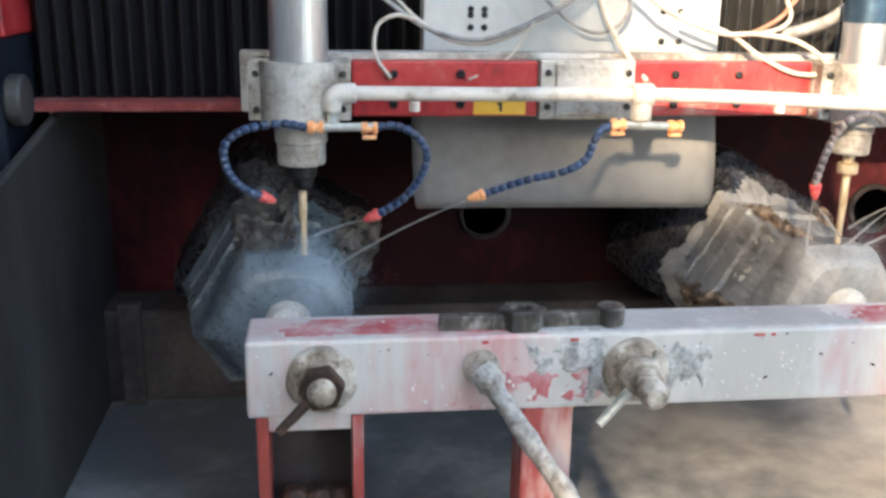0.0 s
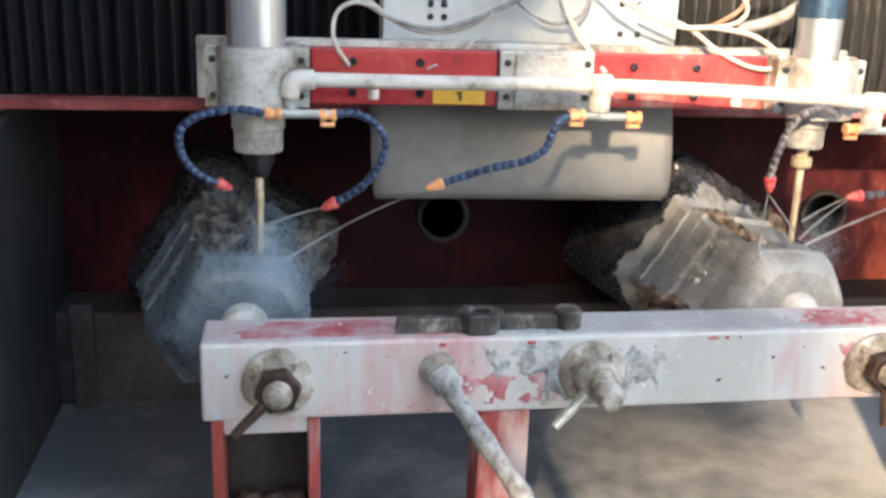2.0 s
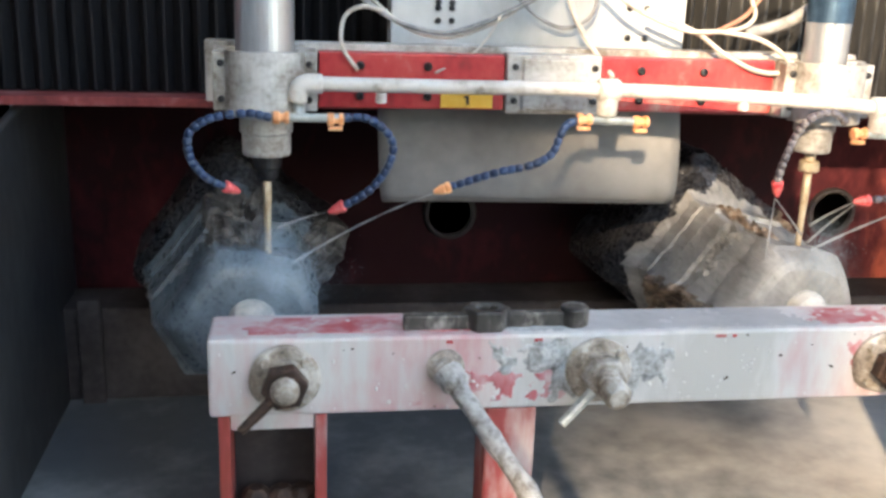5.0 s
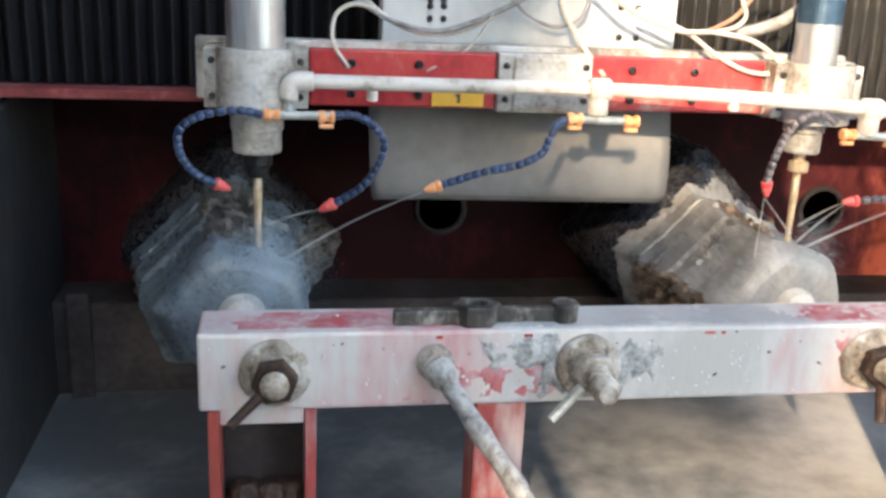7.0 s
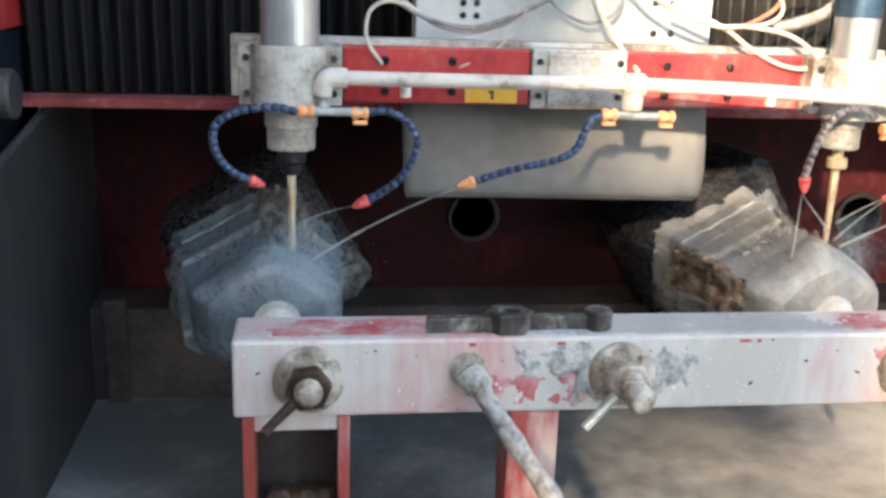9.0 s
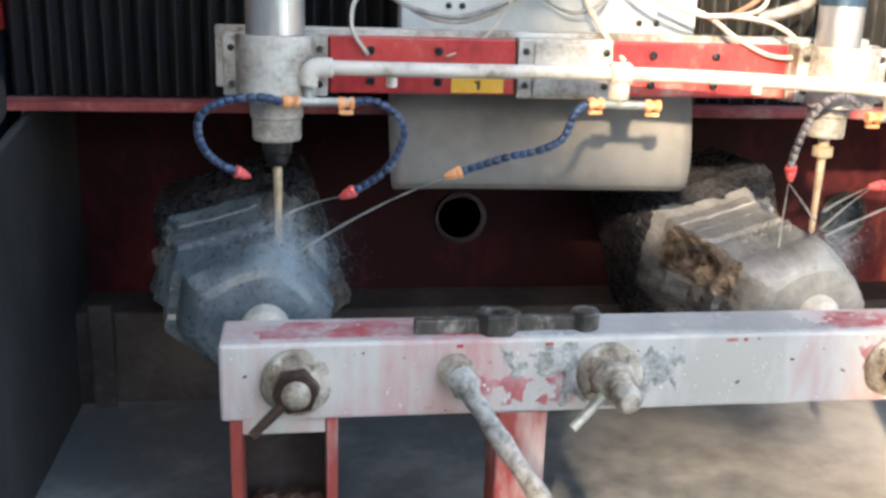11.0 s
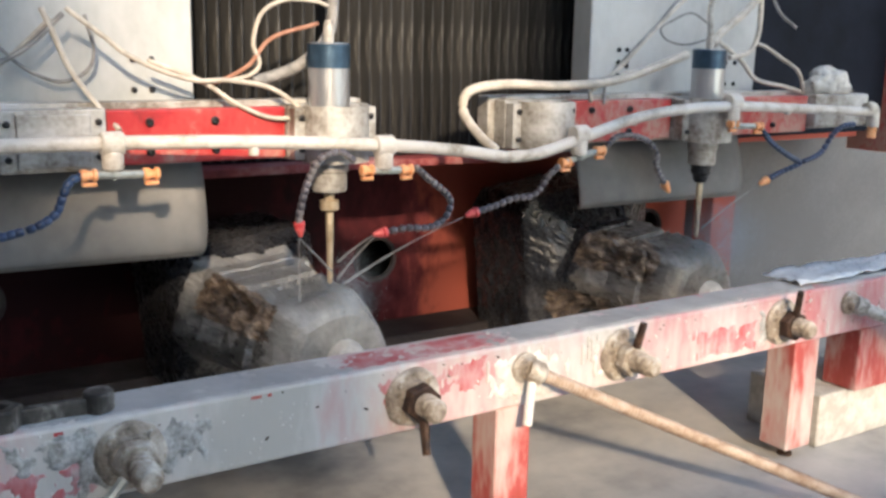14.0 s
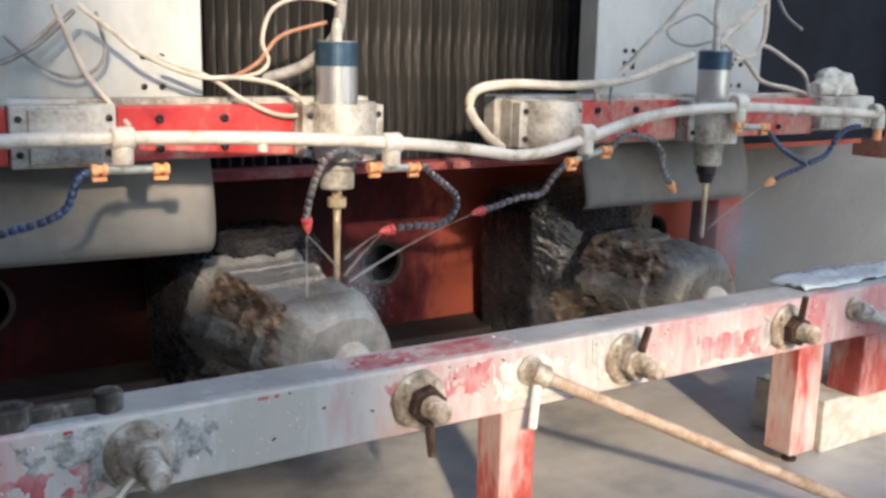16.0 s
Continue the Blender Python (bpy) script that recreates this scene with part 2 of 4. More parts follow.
def again(name, ob, m, parent, label=""):
    """One more object on the same mesh."""
    o = new(name, ob.data)
    o.parent, o.matrix_basis = parent, m
    if label:
        o["label"] = label
    return o


def empty(name, x=0, y=0, z=0, rx=0, ry=0, rz=0):
    e = new(name)
    e.empty_display_size = 0.05
    e.matrix_basis = pose(x, y, z, rx, ry, rz)
    return e


def box(x0, x1, y0, y1, z0, z1, bevel=0.003, bm=None):
    bm = bm or bmesh.new()
    vs = bmesh.ops.create_cube(bm, size=1, matrix=Matrix.LocRotScale(((x0 + x1) / 2, (y0 + y1) / 2, (z0 + z1) / 2), None, (x1 - x0, y1 - y0, z1 - z0)))["verts"]
    if bevel:
        es = list({e for v in vs for e in v.link_edges})
        bmesh.ops.bevel(bm, geom=es, offset=bevel, segments=2, affect="EDGES", profile=0.5)
    return bm


def lathe(profile, seg=28, bm=None, m=None):
    """A turned solid about z from (radius, height) pairs, capped at both ends."""
    bm = bm or bmesh.new()
    rings = []
    for r, h in profile:
        rings.append([bm.verts.new((r * math.cos(2 * math.pi * k / seg), r * math.sin(2 * math.pi * k / seg), h)) for k in range(seg)])
    for a, b in zip(rings, rings[1:]):
        for k in range(seg):
            bm.faces.new((a[k], a[(k + 1) % seg], b[(k + 1) % seg], b[k]))
    bm.faces.new(rings[0][::-1])
    bm.faces.new(rings[-1])
    if m is not None:
        bmesh.ops.transform(bm, matrix=m, verts=[v for ring in rings for v in ring])
    return bm


def spline(points, steps=8):
    """Points along a smooth curve through the given ones."""
    p = [Vector(q) for q in points]
    p = [p[0] * 2 - p[1]] + p + [p[-1] * 2 - p[-2]]
    out = []
    for i in range(1, len(p) - 2):
        for s in range(steps):
            t = s / steps
            a, b, c, d = p[i - 1 : i + 3]
            out.append(0.5 * (2 * b + (c - a) * t + (2 * a - 5 * b + 4 * c - d) * t * t + (3 * b - a - 3 * c + d) * t**3))
    return out + [p[-2]]


def sweep(path, radius, seg=10, bm=None):
    """A tube along a path; radius may be a function of the place along it, 0 to 1."""
    bm = bm or bmesh.new()
    rings, up = [], Vector((0.13, 0.2, 1)).normalized()
    for i, q in enumerate(path):
        d = (path[min(i + 1, len(path) - 1)] - path[max(i - 1, 0)]).normalized()
        side = d.cross(up)
        if side.length < 0.05:
            side = d.cross(Vector((1, 0, 0)))
        side.normalize()
        up2 = side.cross(d)
        r = radius(i / (len(path) - 1)) if callable(radius) else radius
        rings.append([bm.verts.new(q + r * (math.cos(2 * math.pi * k / seg) * side + math.sin(2 * math.pi * k / seg) * up2)) for k in range(seg)])
    for a, b in zip(rings, rings[1:]):
        for k in range(seg):
            bm.faces.new((a[k], a[(k + 1) % seg], b[(k + 1) % seg], b[k]))
    bm.faces.new(rings[0][::-1])
    bm.faces.new(rings[-1])
    return bm


def toward(a, b):
    """A pose at a whose z axis points to b."""
    a, b = Vector(a), Vector(b)
    return Matrix.Translation(a) @ (b - a).to_track_quat("Z", "Y").to_matrix().to_4x4()


def hexagon(r, h0, h1, bevel=0.002, m=None):
    bm = lathe([(r - bevel, h0), (r, h0 + bevel), (r, h1 - bevel), (r - bevel, h1)], 6, m=m)
    return bm


FRONT = pose(0, 0, 0, 90, 0, 0)  # z of a turned solid points to the front, -y
MOVING = []  # all that rides on the carriage

# ---- floor, back wall and unseen light blockers ----
def quad_sheet(x0, x1, y0, y1, z, n=60):
    bm = bmesh.new()
    bmesh.ops.create_grid(bm, x_segments=n, y_segments=n, size=0.5, matrix=Matrix.LocRotScale(((x0 + x1) / 2, (y0 + y1) / 2, z), None, (x1 - x0, y1 - y0, 1)))
    return bm


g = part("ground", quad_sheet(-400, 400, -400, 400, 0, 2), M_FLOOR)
tagged(g, "wet grey slurry-covered concrete floor", "floor", kind="structure")
w = part("wall_back", box(-9, 12, 3.0, 3.2, 0, 5.2, 0), M_GREYBACK)
tagged(w, "dusty grey rendered shed wall behind the machine", "wall", kind="structure")
# Out of view: keeps skylight off the left side.
w = part("blocker_left", box(-1.9, -1.7, -6, 3.0, 0, 5.2, 0), M_CONCRETE)
tagged(w, "unseen grey wall added to darken the left side", "wall", kind="structure")
# Out of view: weakens the skylight coming from the right.
w = part("blocker_right", box(6.5, 6.7, -6, 3.0, 0, 3.4, 0), M_CONCRETE)
tagged(w, "unseen low grey wall added to dim the right side", "wall", kind="structure")
# Out of view behind the camera: from here on, slabs that block the sun.
w = part("blocker_front_low", box(-9, 3.35, -6.2, -6.0, 0, 2.82, 0), M_CONCRETE)
tagged(w, "unseen grey wall added to block the sun below a slot", "wall", kind="structure")
# Openings left between these boxes aim sun at wall, stone and beam.
slotted = box(-9, -1.06, -6.2, -6.0, 3.17, 3.44, 0)
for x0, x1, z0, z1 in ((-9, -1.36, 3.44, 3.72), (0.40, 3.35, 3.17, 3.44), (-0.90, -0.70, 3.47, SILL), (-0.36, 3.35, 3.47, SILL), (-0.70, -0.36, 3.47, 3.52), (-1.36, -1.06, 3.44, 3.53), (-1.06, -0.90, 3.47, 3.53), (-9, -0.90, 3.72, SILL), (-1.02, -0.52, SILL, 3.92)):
    slotted = box(x0, x1, -6.2, -6.0, z0, z1, 0, slotted)
w = part("blocker_front_slots", slotted, M_CONCRETE)
tagged(w, "unseen grey wall whose slots cut the sun into patches", "wall", kind="structure")
w = part("blocker_front_a", box(-9, FRONT_GAP[0], -6.2, -6.0, SILL, 5.2, 0), M_CONCRETE)
tagged(w, "unseen grey wall added to block the sun on the left", "wall", kind="structure")
w = part("blocker_front_b", box(FRONT_GAP[1], FRONT_GAP[1] + 3.6, -6.2, -6.0, SILL, 5.2, 0), M_CONCRETE)
tagged(w, "unseen grey pier added to block the sun on the right", "wall", kind="structure")
# Unseen slabs overhead, added so the rear and the left stay dark.
w = part("ceiling", box(-9, 12, 0.5, 3.2, 5.2, 5.4, 0), M_CONCRETE)
tagged(w, "unseen roof slab added to cut the skylight", "ceiling", kind="structure")
w = part("blocker_top_side", box(-9, 0.15, -6.0, 0.5, 5.2, 5.4, 0), M_CONCRETE)
tagged(w, "unseen roof slab added to darken the left side", "ceiling", kind="structure")

# ---- the machine's base ----
HOLES = (0.47, 1.68, 2.9)


def base_wall():
    """The red wall behind the stones, shade in its colour, with round bores through it."""
    e = empty("machine_base")
    bm = bmesh.new()
    x0, x1, y, z0, z1, r = -0.72, 3.12, 1.07, 0.27, 0.86, 0.0625
    zc = 0.49
    # a ring of quads round each bore, then plain quads between
    edges = [x0]
    for hx in HOLES:
        edges += [hx - 0.14, hx + 0.14]
    edges.append(x1)
    for a, b in zip(edges[0::2], edges[1::2]):
        bm.faces.new([bm.verts.new(v) for v in ((a, y, z0), (b, y, z0), (b, y, z1), (a, y, z1))])
    for hx in HOLES:
        seg = 32
        inner, outer, deep = [], [], []
        for k in range(seg):
            a = 2 * math.pi * (k + 0.5) / seg
            c, s = math.cos(a), math.sin(a)
            inner.append(bm.verts.new((hx + r * c, y, zc + r * s)))
            deep.append(bm.verts.new((hx + r * c, y + 0.16, zc + r * s)))
            k1 = 0.14 / max(abs(c), 1e-6)
            k2 = ((z1 - zc) if s > 0 else (zc - z0)) / max(abs(s), 1e-6)
            kk = min(k1, k2)
            outer.append(bm.verts.new((hx + kk * c, y, zc + kk * s)))
        for k in range(seg):
            n = (k + 1) % seg
            bm.faces.new((inner[k], inner[n], outer[n], outer[k]))
            bm.faces.new((inner[n], inner[k], deep[k], deep[n]))
            p, q = outer[k].co, outer[n].co
            if abs(p.x - q.x) > 1e-4 and abs(p.z - q.z) > 1e-4:
                cx = p.x if abs(abs(p.x - hx) - 0.14) < 1e-4 else q.x
                cz = q.z if cx == p.x else p.z
                bm.faces.new((outer[k], outer[n], bm.verts.new((cx, y, cz))))
    bmesh.ops.remove_doubles(bm, verts=bm.verts[:], dist=1e-5)
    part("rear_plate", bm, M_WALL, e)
    # Added box that paints the bores' inside dark.
    part("bore_shade_box", box(x0, x1, y + 0.16, y + 0.30, z0, z1, 0), M_HOLE, e)
    for hx in HOLES:
        part("bore_collar", lathe([(0.0645, 0), (0.078, 0), (0.078, 0.012), (0.075, 0.016), (0.0645, 0.016), (0.064, 0.0)], 36, m=Matrix.Translation((hx, y, zc)) @ FRONT), M_PLINTH, e, smooth=False)
    part("plinth", box(x0, x1, 0.90, y + 0.02, 0.0, 0.268, 0.006), M_PLINTH, e)
    part("rib", box(-0.56, -0.50, 0.87, 0.90, 0.0, 0.30, 0.004), M_PLINTH, e)
    part("end_post", box(2.98, 3.10, 0.80, 0.90, 0.0, 0.87, 0.005), M_WALL, e)
    tagged(e, "red steel machine base wall with round bores, shade in its colour", "machine base", kind="structure")


base_wall()


def side_sheet():
    """The grey splash sheet that closes the machine at its end, its top edge sloping down to the front."""
    bm = bmesh.new()
    prof = [(1.07, 0.0), (1.07, 0.90), (0.60, 0.835), (-0.35, 0.69), (-0.35, 0.0)]
    a = [bm.verts.new((-0.600, y, z)) for y, z in prof]
    b = [bm.verts.new((-0.612, y, z)) for y, z in prof]
    bm.faces.new(a)
    bm.faces.new(b[::-1])
    for k in range(5):
        n = (k + 1) % 5
        bm.faces.new((a[n], a[k], b[k], b[n]))
    e = empty("splash_guard")
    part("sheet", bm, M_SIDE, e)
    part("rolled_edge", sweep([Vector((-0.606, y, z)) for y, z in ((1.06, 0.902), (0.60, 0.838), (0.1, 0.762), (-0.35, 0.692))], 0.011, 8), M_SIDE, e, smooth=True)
    tagged(e, "grey sheet-metal splash guard beside the machine", "splash guard")
    c = empty("machine_column")
    part("column_body", box(-1.1, -0.66, 0.45, 0.80, 0.0, 1.03, 0.01), M_DARK, c)
    part("red_cap", box(-1.1, -0.655, 0.50, 0.80, 1.03, 1.7, 0.006), M_REDPAINT, c)
    part("roller", lathe([(0.0, 0), (0.05, 0), (0.055, 0.006), (0.055, 0.03), (0.05, 0.036), (0.0, 0.036)][1:5], 24, m=Matrix.Translation((-0.66, 0.5, 0.90)) @ pose(0, 0, 0, 0, 90, 0)), M_SIDE, c)
    tagged(c, "dark blue machine column with a red upper plate", "machine column")


side_sheet()


# ---- gantry: bellows and lip ----
def bellows(x0, x1, y, z0, z1, mat, pitch=0.040):
    """A row of standing pleats, each a folded strip."""
    e = empty("bellows", 0, y, z0)
    n = round((x1 - x0) / pitch)
    w, h, d, th = (x1 - x0) / n, z1 - z0, 0.028, 0.004
    bm = bmesh.new()
    sect = [(0, d), (w * 0.42, 0.001), (w * 0.58, 0.001), (w, d), (w, d + th), (w * 0.5, th + 0.002), (0, d + th)]
    lo = [bm.verts.new((a, b, 0)) for a, b in sect]
    hi = [bm.verts.new((a, b, h)) for a, b in sect]
    for k in range(7):
        m2 = (k + 1) % 7
        bm.faces.new((lo[k], lo[m2], hi[m2], hi[k]))
    bm.faces.new(lo[::-1])
    bm.faces.new(hi)
    first = part("pleat", bm, mat, e, m=pose(x0, 0, 0))
    rng = random.Random(int(x0 * 100) + 7)
    for k in range(1, n):
        again("pleat", first, pose(x0 + k * w, rng.uniform(-0.003, 0.003), 0, 0, rng.uniform(-0.15, 0.15), rng.uniform(-4, 4)), e)
    return e


def gantry():
    e = empty("gantry")
    part("lower_lip", box(-0.655, 2.74, 0.58, 0.66, 0.862, 0.884, 0.003), M_DULLRED, e, "dusty red painted lip")
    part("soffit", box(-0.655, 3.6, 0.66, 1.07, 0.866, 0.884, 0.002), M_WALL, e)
    part("back_sheet", box(-0.655, 3.6, 0.75, 0.77, 0.884, 1.9, 0.002), M_DARK, e)
    part("end_plate", box(3.74, 3.78, 0.52, 0.80, 0.80, 1.9, 0.003), M_REDPAINT, e)
    part("cover_sheet", box(2.76, 3.735, 0.655, 0.675, 0.886, 1.85, 0.003), M_DARK, e, "dark blue cover sheet")
    tagged(e, "red gantry cross-beam with a dusty lower lip", "gantry")
    h = empty("end_housing")
    part("housing_body", box(3.13, 4.8, 1.02, 1.30, 0.0, 0.84, 0.01), M_GREYBACK, h)
    part("housing_lip", box(3.11, 4.8, 0.98, 1.30, 0.84, 0.865, 0.004), M_PLINTH, h)
    tagged(h, "dusty grey end housing of the machine", "machine housing")
    for x0, x1 in ((-0.65, 0.30), (0.84, 2.38)):
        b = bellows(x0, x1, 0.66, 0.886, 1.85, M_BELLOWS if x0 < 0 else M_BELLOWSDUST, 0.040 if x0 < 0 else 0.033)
        tagged(b, "black pleated bellows streaked with dust", "bellows", "gantry bellows")


gantry()

# ---- the moving carriage ----
CLAMPS = (-0.036, 0.562, 1.162, 1.76, 2.36)
RY0, RY1, RZ0, RZ1 = 0.335, 0.375, 0.886, 1.000


def carriage():
    e = empty("spindle_carriage")
    part("rail_core", box(-0.16, 1.27, RY1, RY1 + 0.05, RZ0 + 0.004, RZ1 + 0.014, 0.003), M_ALU, e)
    part("rail_core", box(1.64, 3.15, RY1, RY1 + 0.05, RZ0 + 0.004, RZ1 + 0.014, 0.003), M_ALU, e)
    spans = [(CLAMPS[k] + 0.105, CLAMPS[k + 1] - 0.105) for k in (0, 1, 3)] + [(CLAMPS[4] + 0.105, 2.86)]
    for a, b in spans:
        pl = part("red_plate", box(a, b, RY0 - 0.004, RY1 - 0.001, RZ0, RZ1, 0.004), M_REDPAINT, e, "bright red enamel plate, dusty on top")
        for fx in (0.22, 0.58):
            for z in (RZ0 + 0.026, RZ1 - 0.026):
                part("cap_screw", lathe([(0.009, 0), (0.009, 0.006), (0.006, 0.008), (0.005, 0.003)], 12, m=Matrix.Translation((a + (b - a) * fx, RY0 - 0.005, z)) @ FRONT), M_COLLET, pl)
    for k, x in enumerate(CLAMPS):
        used = k in (0, 2, 4)
        c = part("clamp", box(x - 0.102, x + 0.102, RY0 - 0.012, RY1 - 0.001, RZ0 - 0.006, RZ1 + 0.004, 0.004), M_ALU, e)
        # half-round clamp shell
        bm = bmesh.new()
        seg, ro, ri = 20, 0.079, 0.066
        cy = 0.300
        rings = []
        for j in range(seg + 1):
            a = math.pi + math.pi * j / seg
            cx, sy = math.cos(a), math.sin(a)
            rings.append([bm.verts.new((x + rr * cx, cy + rr * sy, z)) for rr, z in ((ro, RZ0 - 0.008), (ro, RZ1 + 0.004), (ri, RZ1 + 0.004), (ri, RZ0 - 0.008))])
        for p, q in zip(rings, rings[1:]):
            for i in range(4):
                n = (i + 1) % 4
                bm.faces.new((p[i], q[i], q[n], p[n]))
        bm.faces.new(rings[0])
        bm.faces.new(rings[-1][::-1])
        if k != 1:
            part("clamp_shell", bm, M_ALU, c, smooth=False)
        else:
            bm.free()
            part("clamp_cover", box(x - 0.07, x + 0.07, RY0 - 0.022, RY0 - 0.013, RZ0 + 0.002, RZ1 - 0.004, 0.004), M_ALU, c)
        for sx in (-1, 1):
            if k != 1:
                part("ear", box(x + sx * 0.088 - 0.014, x + sx * 0.088 + 0.014, RY0 - 0.048, RY0 - 0.013, RZ0 - 0.002, RZ1, 0.003), M_ALU, c)
            for z in (RZ0 + 0.022, RZ1 - 0.022):
                part("cap_screw", lathe([(0.007, 0), (0.007, 0.006), (0.004, 0.007), (0.004, 0.003)], 12, m=Matrix.Translation((x + sx * 0.086, RY0 - (0.049 if k != 1 else 0.013), z)) @ FRONT), M_COLLET, c)
    # white slide panels
    for a, b in ((0.225, 0.885), (2.03, 2.72)):
        p = part("slide_panel", box(a, b, 0.44, 0.52, 0.93, 1.9, 0.004), M_WHITE, e, "white painted steel slide panel")
        for fx in (0.155, 0.20, 0.80, 0.86):
            for z in (1.062, 1.088, 1.10, 1.135) if fx < 0.5 else (1.035, 1.10):
                part("cap_screw", lathe([(0.007, 0), (0.007, 0.004), (0.004, 0.005), (0.004, 0.002)], 10, m=Matrix.Translation((a + (b - a) * fx, 0.439, z)) @ FRONT), M_COLLET, p)
    lab = part("label_plate", box(0.322, 0.432, RY0 - 0.008, RY0 - 0.005, 0.890, 0.922, 0), M_YELLOW, e, "yellow warning label with worn print")
    part("print_bar", box(0.376, 0.382, RY0 - 0.0095, RY0 - 0.0085, 0.897, 0.916, 0), M_INK, lab)
    part("print_bar", box(0.371, 0.376, RY0 - 0.0095, RY0 - 0.0085, 0.910, 0.915, 0), M_INK, lab)
    part("end_block", box(2.86, 3.13, 0.30, 0.40, 0.90, 1.005, 0.008), M_ALU, e)
    tagged(e, "red and aluminium multi-spindle carriage, dusty", "machine carriage")
    MOVING.append(e)


carriage()


def cover(x0, x1, ztop, zbot, y):
    """A grey rubber apron that bellies forward and curls in at its foot."""
    bm = bmesh.new()
    nx, nz = 24, 14
    grid = []
    for i in range(nx + 1):
        u = i / nx
        col = []
        for j in range(nz + 1):
            v = j / nz
            a = v * 1.9
            yy = y - 0.07 * math.sin(min(a, 1.9)) + 0.03 * v * v + 0.008 * math.sin(5 * u + 2 * v)
            zz = ztop + (zbot - ztop) * (math.sin(v * math.pi / 2) ** 0.9) + 0.006 * math.sin(3.0 * u + 0.5) * v
            col.append(bm.verts.new((x0 + (x1 - x0) * u + 0.012 * v * (1 - 2 * u) * v, yy, zz)))
        grid.append(col)
    for i in range(nx):
        for j in range(nz):
            bm.faces.new((grid[i][j], grid[i + 1][j], grid[i + 1][j + 1], grid[i][j + 1]))
    hem = [grid[i][nz].co.copy() + Vector((0, 0.003, 0)) for i in range(nx + 1)]
    ext = bmesh.ops.extrude_face_region(bm, geom=bm.faces[:])
    bmesh.ops.translate(bm, vec=(0, 0.006, 0), verts=[v for v in ext["geom"] if isinstance(v, bmesh.types.BMVert)])
    e = empty("apron")
    part("sheet", bm, M_COVER, e, smooth=True)
    part("hem", sweep(hem, 0.0055, 8), M_COVER, e, smooth=True)
    part("fixing_strip", box(x0, x1, y - 0.012, y - 0.004, ztop - 0.018, ztop + 0.02, 0.002), M_ALU, e)
    tagged(e, "grey curved rubber apron hanging under the carriage", "apron", "carriage aprons")
    MOVING.append(e)


cover(0.205, 0.912, 0.90, 0.655, 0.50)
cover(2.03, 2.72, 0.88, 0.672, 0.50)


def spindle(x, light_tool):
    e = empty("spindle_motor", x - (0.012 if light_tool else 0.0), 0.300, 0.014 if x > 0.5 else 0.0)
    top = 1.60 if x < 0.5 else 1.128
    r = 0.058 if x < 0.5 else 0.047
    nose = 0.0 if x < 0.5 else 0.009
    part("motor_body", lathe([(r, 0.872), (r, top - 0.05 if x > 0.5 else top), (r - 0.001, top)], 40), M_SPINDLE, e, smooth=False)
    if x > 0.5:
        part("motor_cap", lathe([(r + 0.001, top - 0.055), (r + 0.001, top - 0.004), (r - 0.004, top + 0.001)], 40), M_SPINCAP, e)
        part("cable_gland", lathe([(0.012, top), (0.012, top + 0.03), (0.008, top + 0.05)], 12), M_ALU, e)
    part("nose_ring", lathe([(0.047 - nose, 0.795), (0.049 - nose, 0.800), (0.049 - nose, 0.838), (0.053 - nose, 0.842), (0.053 - nose, 0.892)], 36), M_ALU, e)
    if light_tool:
        part("collet_nut", lathe([(0.020, 0.750), (0.022, 0.753), (0.022, 0.771), (0.020, 0.773), (0.012, 0.774), (0.012, 0.796)], 20), M_BRASS, e)
    else:
        part("collet_nut", lathe([(0.017, 0.742), (0.022, 0.750), (0.024, 0.762), (0.030, 0.770), (0.030, 0.796)], 20), M_COLLET, e)
    part("cutting_tool", lathe([(0.004, 0.575), (0.0065, 0.580), (0.0075, 0.66), (0.009, 0.70), (0.009, 0.752)], 14), M_BRASS, e, "bronze-coloured tapered cutting tool", smooth=True)
    tagged(e, "steel spindle motor with a long cutting tool" + (", blue cap" if x > 0.5 else ""), "spindle motor", "spindle motors")
    MOVING.append(e)


spindle(CLAMPS[0], False)
spindle(CLAMPS[2], True)
spindle(CLAMPS[4], False)


# ---- water supply ----
def fitting_row(e, tee, left, right, elbow=False):
    """A stub below the pipe, a cross bar with a valve at either end."""
    x, y, z = tee
    part("tee", lathe([(0.021, -0.022), (0.024, -0.018), (0.024, 0.018), (0.021, 0.022)], 20, m=Matrix.Translation((x, y, z)) @ pose(0, 0, 0, 0, 90, 0)), M_PIPE, e, "white plastic pipe tee")
    part("tee_socket", lathe([(0.018, -0.052), (0.021, -0.048), (0.021, -0.02), (0.017, -0.012)], 20, m=Matrix.Translation((x, y, z))), M_PIPE, e)
    mid = (Vector(left) + Vector(right)) / 2
    mid.x = x
    part("stub", sweep([Vector((x, y, z - 0.045)), Vector((x, y - 0.008, z - 0.06)), mid], 0.010, 12), M_FITTING, e)
    part("cross_bar", sweep([Vector(left), mid, Vector(right)], 0.0085, 12), M_FITTING, e)
    for end, s in ((left, -1), (right, 1)):
        v = part("valve", lathe([(0.010, -0.016), (0.0125, -0.014), (0.0125, -0.004), (0.009, -0.002), (0.009, 0.006), (0.0125, 0.008), (0.0125, 0.014), (0.010, 0.016)], 14, m=Matrix.Translation(end) @ pose(0, 0, 0, 0, 90, 0)), M_ORANGE, e, "orange plastic valve")
        part("valve_lever", box(end[0] - 0.014, end[0] + 0.014, end[1] - 0.006, end[1] + 0.006, end[2] - 0.022, end[2] - 0.014, 0.002), M_ORANGE, v)


